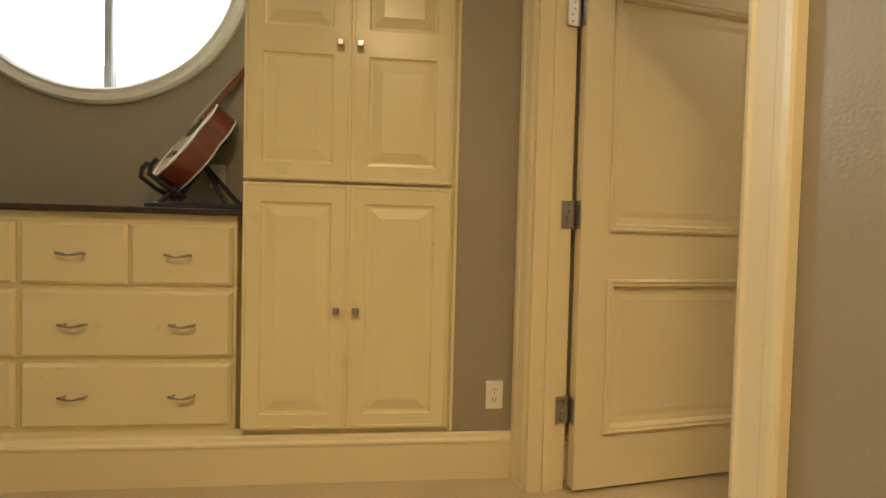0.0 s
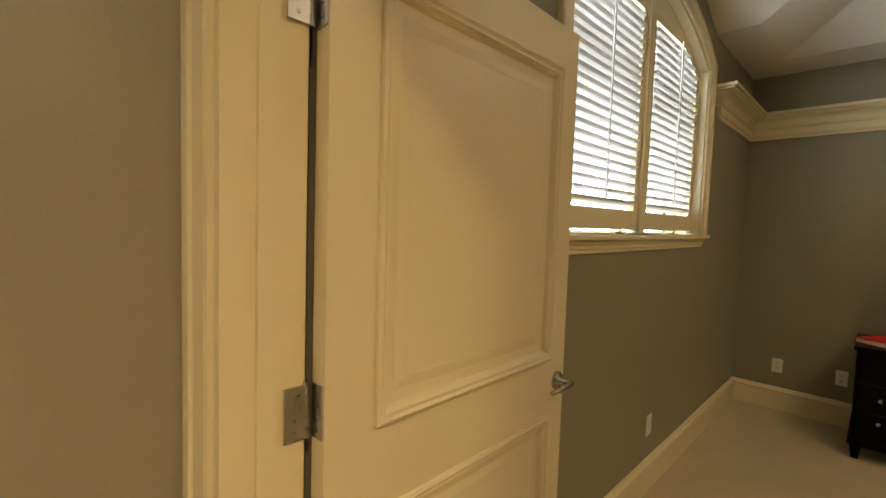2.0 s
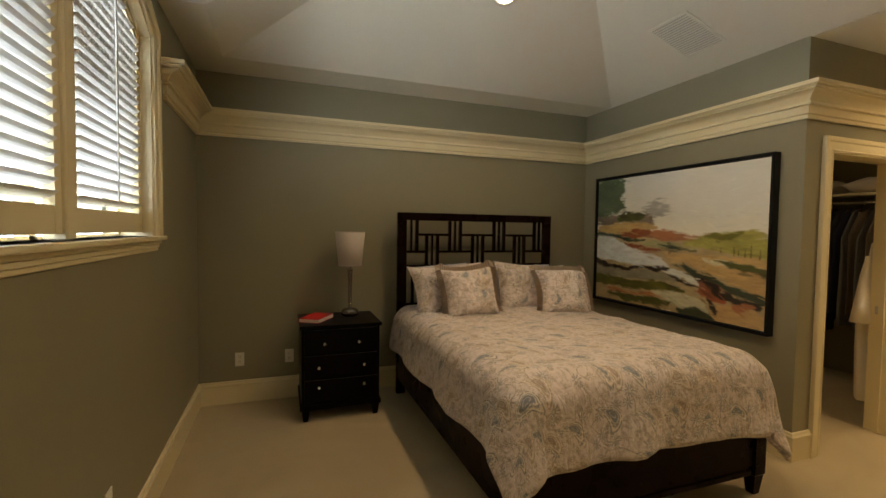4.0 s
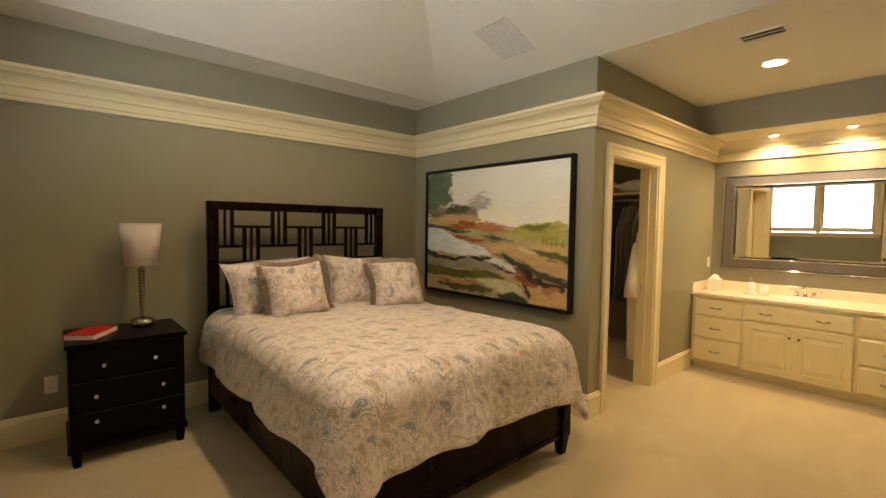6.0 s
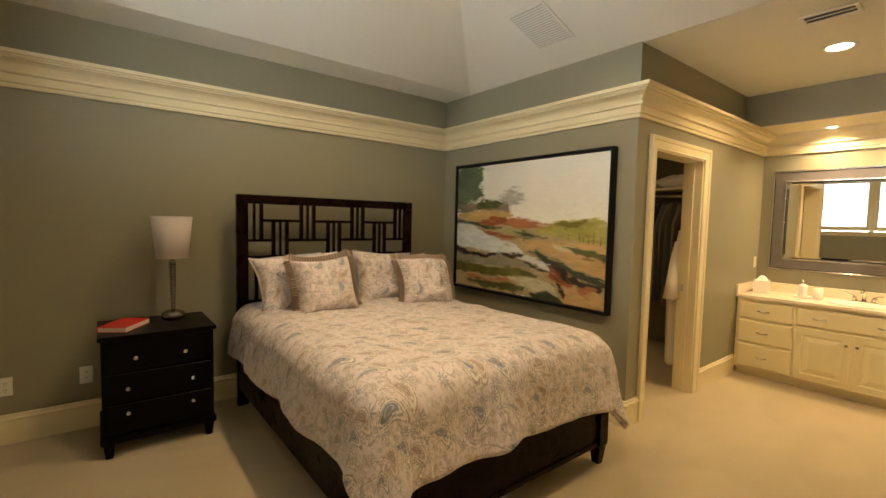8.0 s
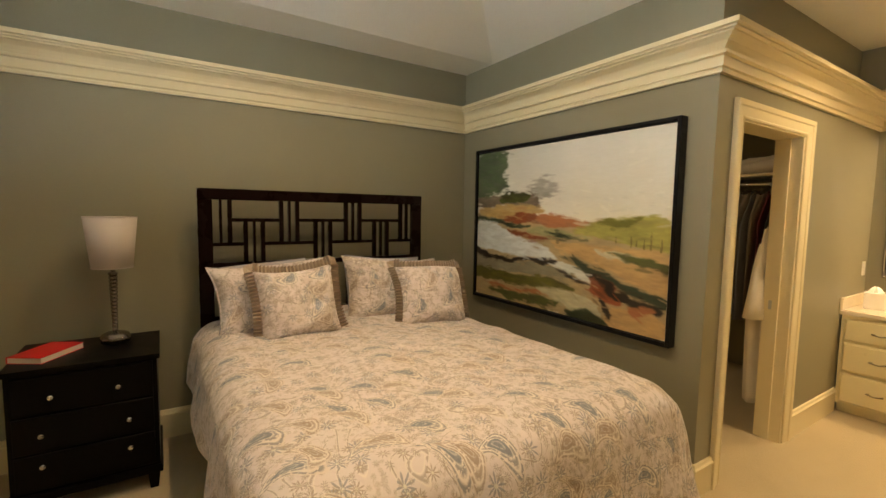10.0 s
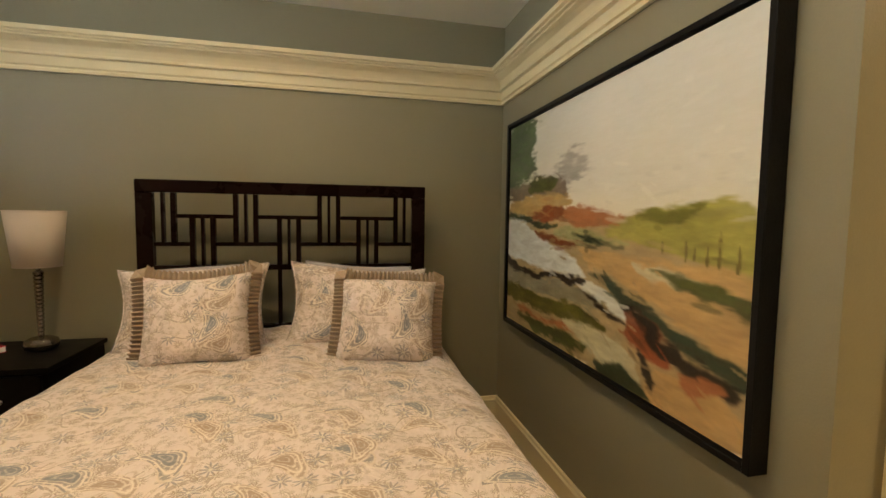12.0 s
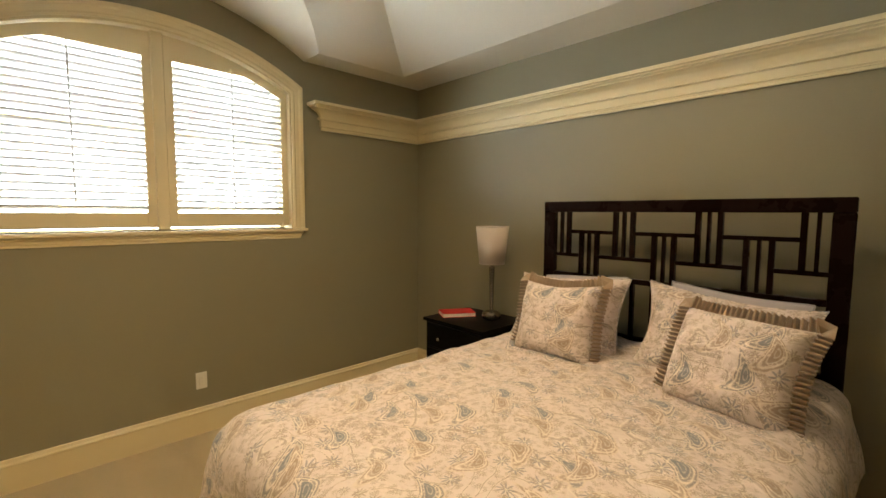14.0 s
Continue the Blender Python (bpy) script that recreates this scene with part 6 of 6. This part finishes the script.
def wall_mirror():
    x0, x1, z0, z1 = 2.275, 3.792, 1.020, 2.016
    cx, cz = (x0 + x1) / 2, (z0 + z1) / 2
    m = holder("wall_mirror", pose(cx, YV + 0.001, cz, 0, 0, 180), "wide wall mirror in a broad silver frame above the vanity", "mirror")
    w, h = x1 - x0, z1 - z0
    bm = bmesh.new()
    rect_loops(bm, -w / 2, w / 2, -h / 2, h / 2, 0.0, [(0.0, 0.0), (0.0, 0.022), (0.004, 0.026), (0.010, 0.024), (0.014, 0.020), (0.100, 0.026), (0.104, 0.032), (0.112, 0.034), (0.118, 0.030), (0.120, 0.016)], cap=False)
    part("frame", bm, MIRFRAME, m)
    # polished fillets at the inner and outer edge, with dark gaps as on the frame
    for off, y in ((0.006, 0.0285), (0.110, 0.0365)):
        bm = bmesh.new()
        for a, b, c, d in ((-w / 2 + off, w / 2 - off - 0.04, -h / 2 + off, -h / 2 + off + 0.008), (-w / 2 + off + 0.04, w / 2 - off, h / 2 - off - 0.008, h / 2 - off), (-w / 2 + off, -w / 2 + off + 0.008, -h / 2 + off + 0.04, h / 2 - off), (w / 2 - off - 0.008, w / 2 - off, -h / 2 + off, h / 2 - off - 0.04)):
            add_box(bm, a, b, -y, -y + 0.006, c, d, 0.001)
        part("fillet", bm, CHROME, m, "polished silver fillet")
        bm = bmesh.new()
        o2 = off + 0.011
        for a, b, c, d in ((-w / 2 + o2 + 0.06, w / 2 - o2 - 0.03, -h / 2 + o2, -h / 2 + o2 + 0.005), (-w / 2 + o2 + 0.03, w / 2 - o2 - 0.08, h / 2 - o2 - 0.005, h / 2 - o2), (-w / 2 + o2, -w / 2 + o2 + 0.005, -h / 2 + o2 + 0.04, h / 2 - o2 - 0.06), (w / 2 - o2 - 0.005, w / 2 - o2, -h / 2 + o2 + 0.05, h / 2 - o2 - 0.04)):
            add_box(bm, a, b, -y + 0.004, -y + 0.010, c, d)
        part("inlay", bm, BLACK, m, "black inlay line")
    bm = bmesh.new()
    rect_loops(bm, -w / 2 + 0.118, w / 2 - 0.118, -h / 2 + 0.118, h / 2 - 0.118, 0.0, [(0.0, 0.013), (0.028, 0.0165)])
    part("glass", bm, MIRROR, m, "bevelled mirror glass")
    return m


wall_mirror()


# ---- closet ----
def closet_door():
    d = holder("door_closet", pose(XC + 0.155, CD1 - 0.022, 0.012, 0, 0, 4), "cream closet door opened inwards", "door")
    bm = bmesh.new()
    add_box(bm, 0, 0.10, -0.040, 0, 0, 2.0)
    add_box(bm, 0.58, 0.68, -0.040, 0, 0, 2.0)
    for a, b in ((0, 0.2), (0.85, 1.0), (1.88, 2.0)):
        add_box(bm, 0.10, 0.58, -0.040, 0, a, b)
    for a, b in ((0.2, 0.85), (1.0, 1.88)):
        add_box(bm, 0.10, 0.58, -0.030, -0.010, a, b)
    part("leaf", bm, TRIM, d)
    return d


closet_door()
tagged(part("strike_plate", box(XC + 0.088, XC + 0.118, CD0 + 0.0165, CD0 + 0.0185, 0.875, 0.935, 0.0008), STEEL), "steel strike plate on the closet jamb", "strike plate")
tagged(part("closet_shelf", box(XC + 0.142, 5.748, YV + 0.001, YV + 0.36, 1.845, 1.870, 0.002), TRIM), "cream wooden shelf above the hanging rail", "shelf")
bm = bmesh.new()
RODY, RODZ = YV + 0.30, 1.775
add_tube(bm, [(XC + 0.142, RODY, RODZ), (5.748, RODY, RODZ)], 0.014, 12)
tagged(part("clothes_rail", bm, CHROME, smooth=True), "chrome clothes rail across the closet", "clothes rail")


def garment(x, length, material, seed, label, name, depth=0.44):
    """A garment on a hanger, seen edge-on along the rail."""
    g = holder(name, pose(x, RODY, RODZ), label, "clothing", "hanging clothes")
    bm = bmesh.new()
    hook = [(0, 0.018 * math.cos(a), 0.004 + 0.018 * math.sin(a)) for a in [math.pi * (1.0 - k / 6 * 1.25) for k in range(7)]]
    add_tube(bm, hook + [(0, 0.0, -0.045)], 0.0022, 6)
    add_tube(bm, [(0, -0.20, -0.10), (0, 0, -0.045), (0, 0.20, -0.10)], 0.005, 6)
    part("hanger", bm, CHROME, g)
    bm = bmesh.new()
    n, k = 16, 22
    rings = []
    for i in range(n + 1):
        v = i / n
        z = -0.052 - length * v
        half = depth / 2 * min(1.0, 0.22 + 3.2 * v) * (1 + 0.04 * math.sin(seed + v * 5))
        thick = 0.028 + 0.012 * math.sin(seed * 2 + v * 3)
        ring = []
        for j in range(k):
            a = math.tau * j / k
            fold = 1 + 0.35 * math.sin(a * 5 + seed) * min(1, v * 2)
            drop = -0.045 * abs(math.cos(a)) * max(0.0, 1 - v * 3)
            ring.append((thick * fold * math.sin(a), half * math.cos(a), z + drop))
        rings.append(ring)
    add_loops(bm, rings)
    part("cloth", bm, material, g, smooth=True)
    return g


cloth_tints = (("charcoal", (0.030, 0.030, 0.034)), ("grey", (0.16, 0.16, 0.17)), ("wine", (0.13, 0.018, 0.022)), ("forest", (0.03, 0.055, 0.035)), ("navy", (0.016, 0.02, 0.045)), ("taupe", (0.20, 0.16, 0.12)), ("black", (0.010, 0.010, 0.012)))
rng = random.Random(7)
for i in range(22):
    tint, colr = cloth_tints[(i * 3 + i // 4) % len(cloth_tints)]
    garment(4.16 + i * 0.066, 1.02 + 0.30 * rng.random(), mat("cloth_" + tint, colr, 0.9, vary=0.25, scale=25, fine=300, bump=0.2), i * 1.7, tint + " shirt on a hanger on the closet rail", "hanging_shirt")


def robe():
    """A long white robe on a wall hook just inside the closet."""
    r = holder("bathrobe", pose(4.105, -3.25, 1.40), "long white robe hanging inside the closet", "robe")
    bm = bmesh.new()
    n, k = 20, 26
    rings = []
    for i in range(n + 1):
        v = i / n
        half = 0.04 + 0.10 * min(1.0, v * 2.2) - 0.05 * max(0.0, v - 0.55)
        rings.append([(0.55 * half * math.sin(math.tau * j / k) * (1 + 0.25 * math.sin(5 * math.tau * j / k + v * 2)), half * math.cos(math.tau * j / k) * (1 + 0.10 * math.sin(4 * math.tau * j / k)), -1.22 * v) for j in range(k)])
    add_loops(bm, rings)
    part("cloth", bm, mat("white_terry", (0.78, 0.72, 0.62), 0.95, fine=260, bump=0.5), r, smooth=True)
    bm = bmesh.new()
    rings = [[(0.05 * math.sin(math.tau * j / 14) * s - 0.02, 0.10 + 0.10 * v + 0.06 * math.cos(math.tau * j / 14) * s, -0.10 - 0.50 * v) for j in range(14)] for v, s in ((0.0, 0.6), (0.3, 0.9), (0.7, 1.05), (1.0, 1.2))]
    add_loops(bm, rings)
    part("sleeve", bm, MATS["white_terry"], r, smooth=True)
    part("hook", box(-0.096, 0.012, -0.01, 0.01, -0.01, 0.015, 0.003), STEEL, r)
    return r


robe()
pillow(pose(4.55, YV + 0.19, 1.945, 4, 0, 6), 0.62, 0.34, 0.15, mat("white_bedding", (0.74, 0.68, 0.60), 0.9, vary=0.06, fine=240, bump=0.2), "folded white bedding on the closet shelf", "folded_bedding", seed=9.0)
pillow(pose(5.15, YV + 0.19, 1.945, -3, 0, -4), 0.50, 0.34, 0.15, MATS["white_bedding"], "folded white bedding on the closet shelf", "folded_bedding", seed=11.0)
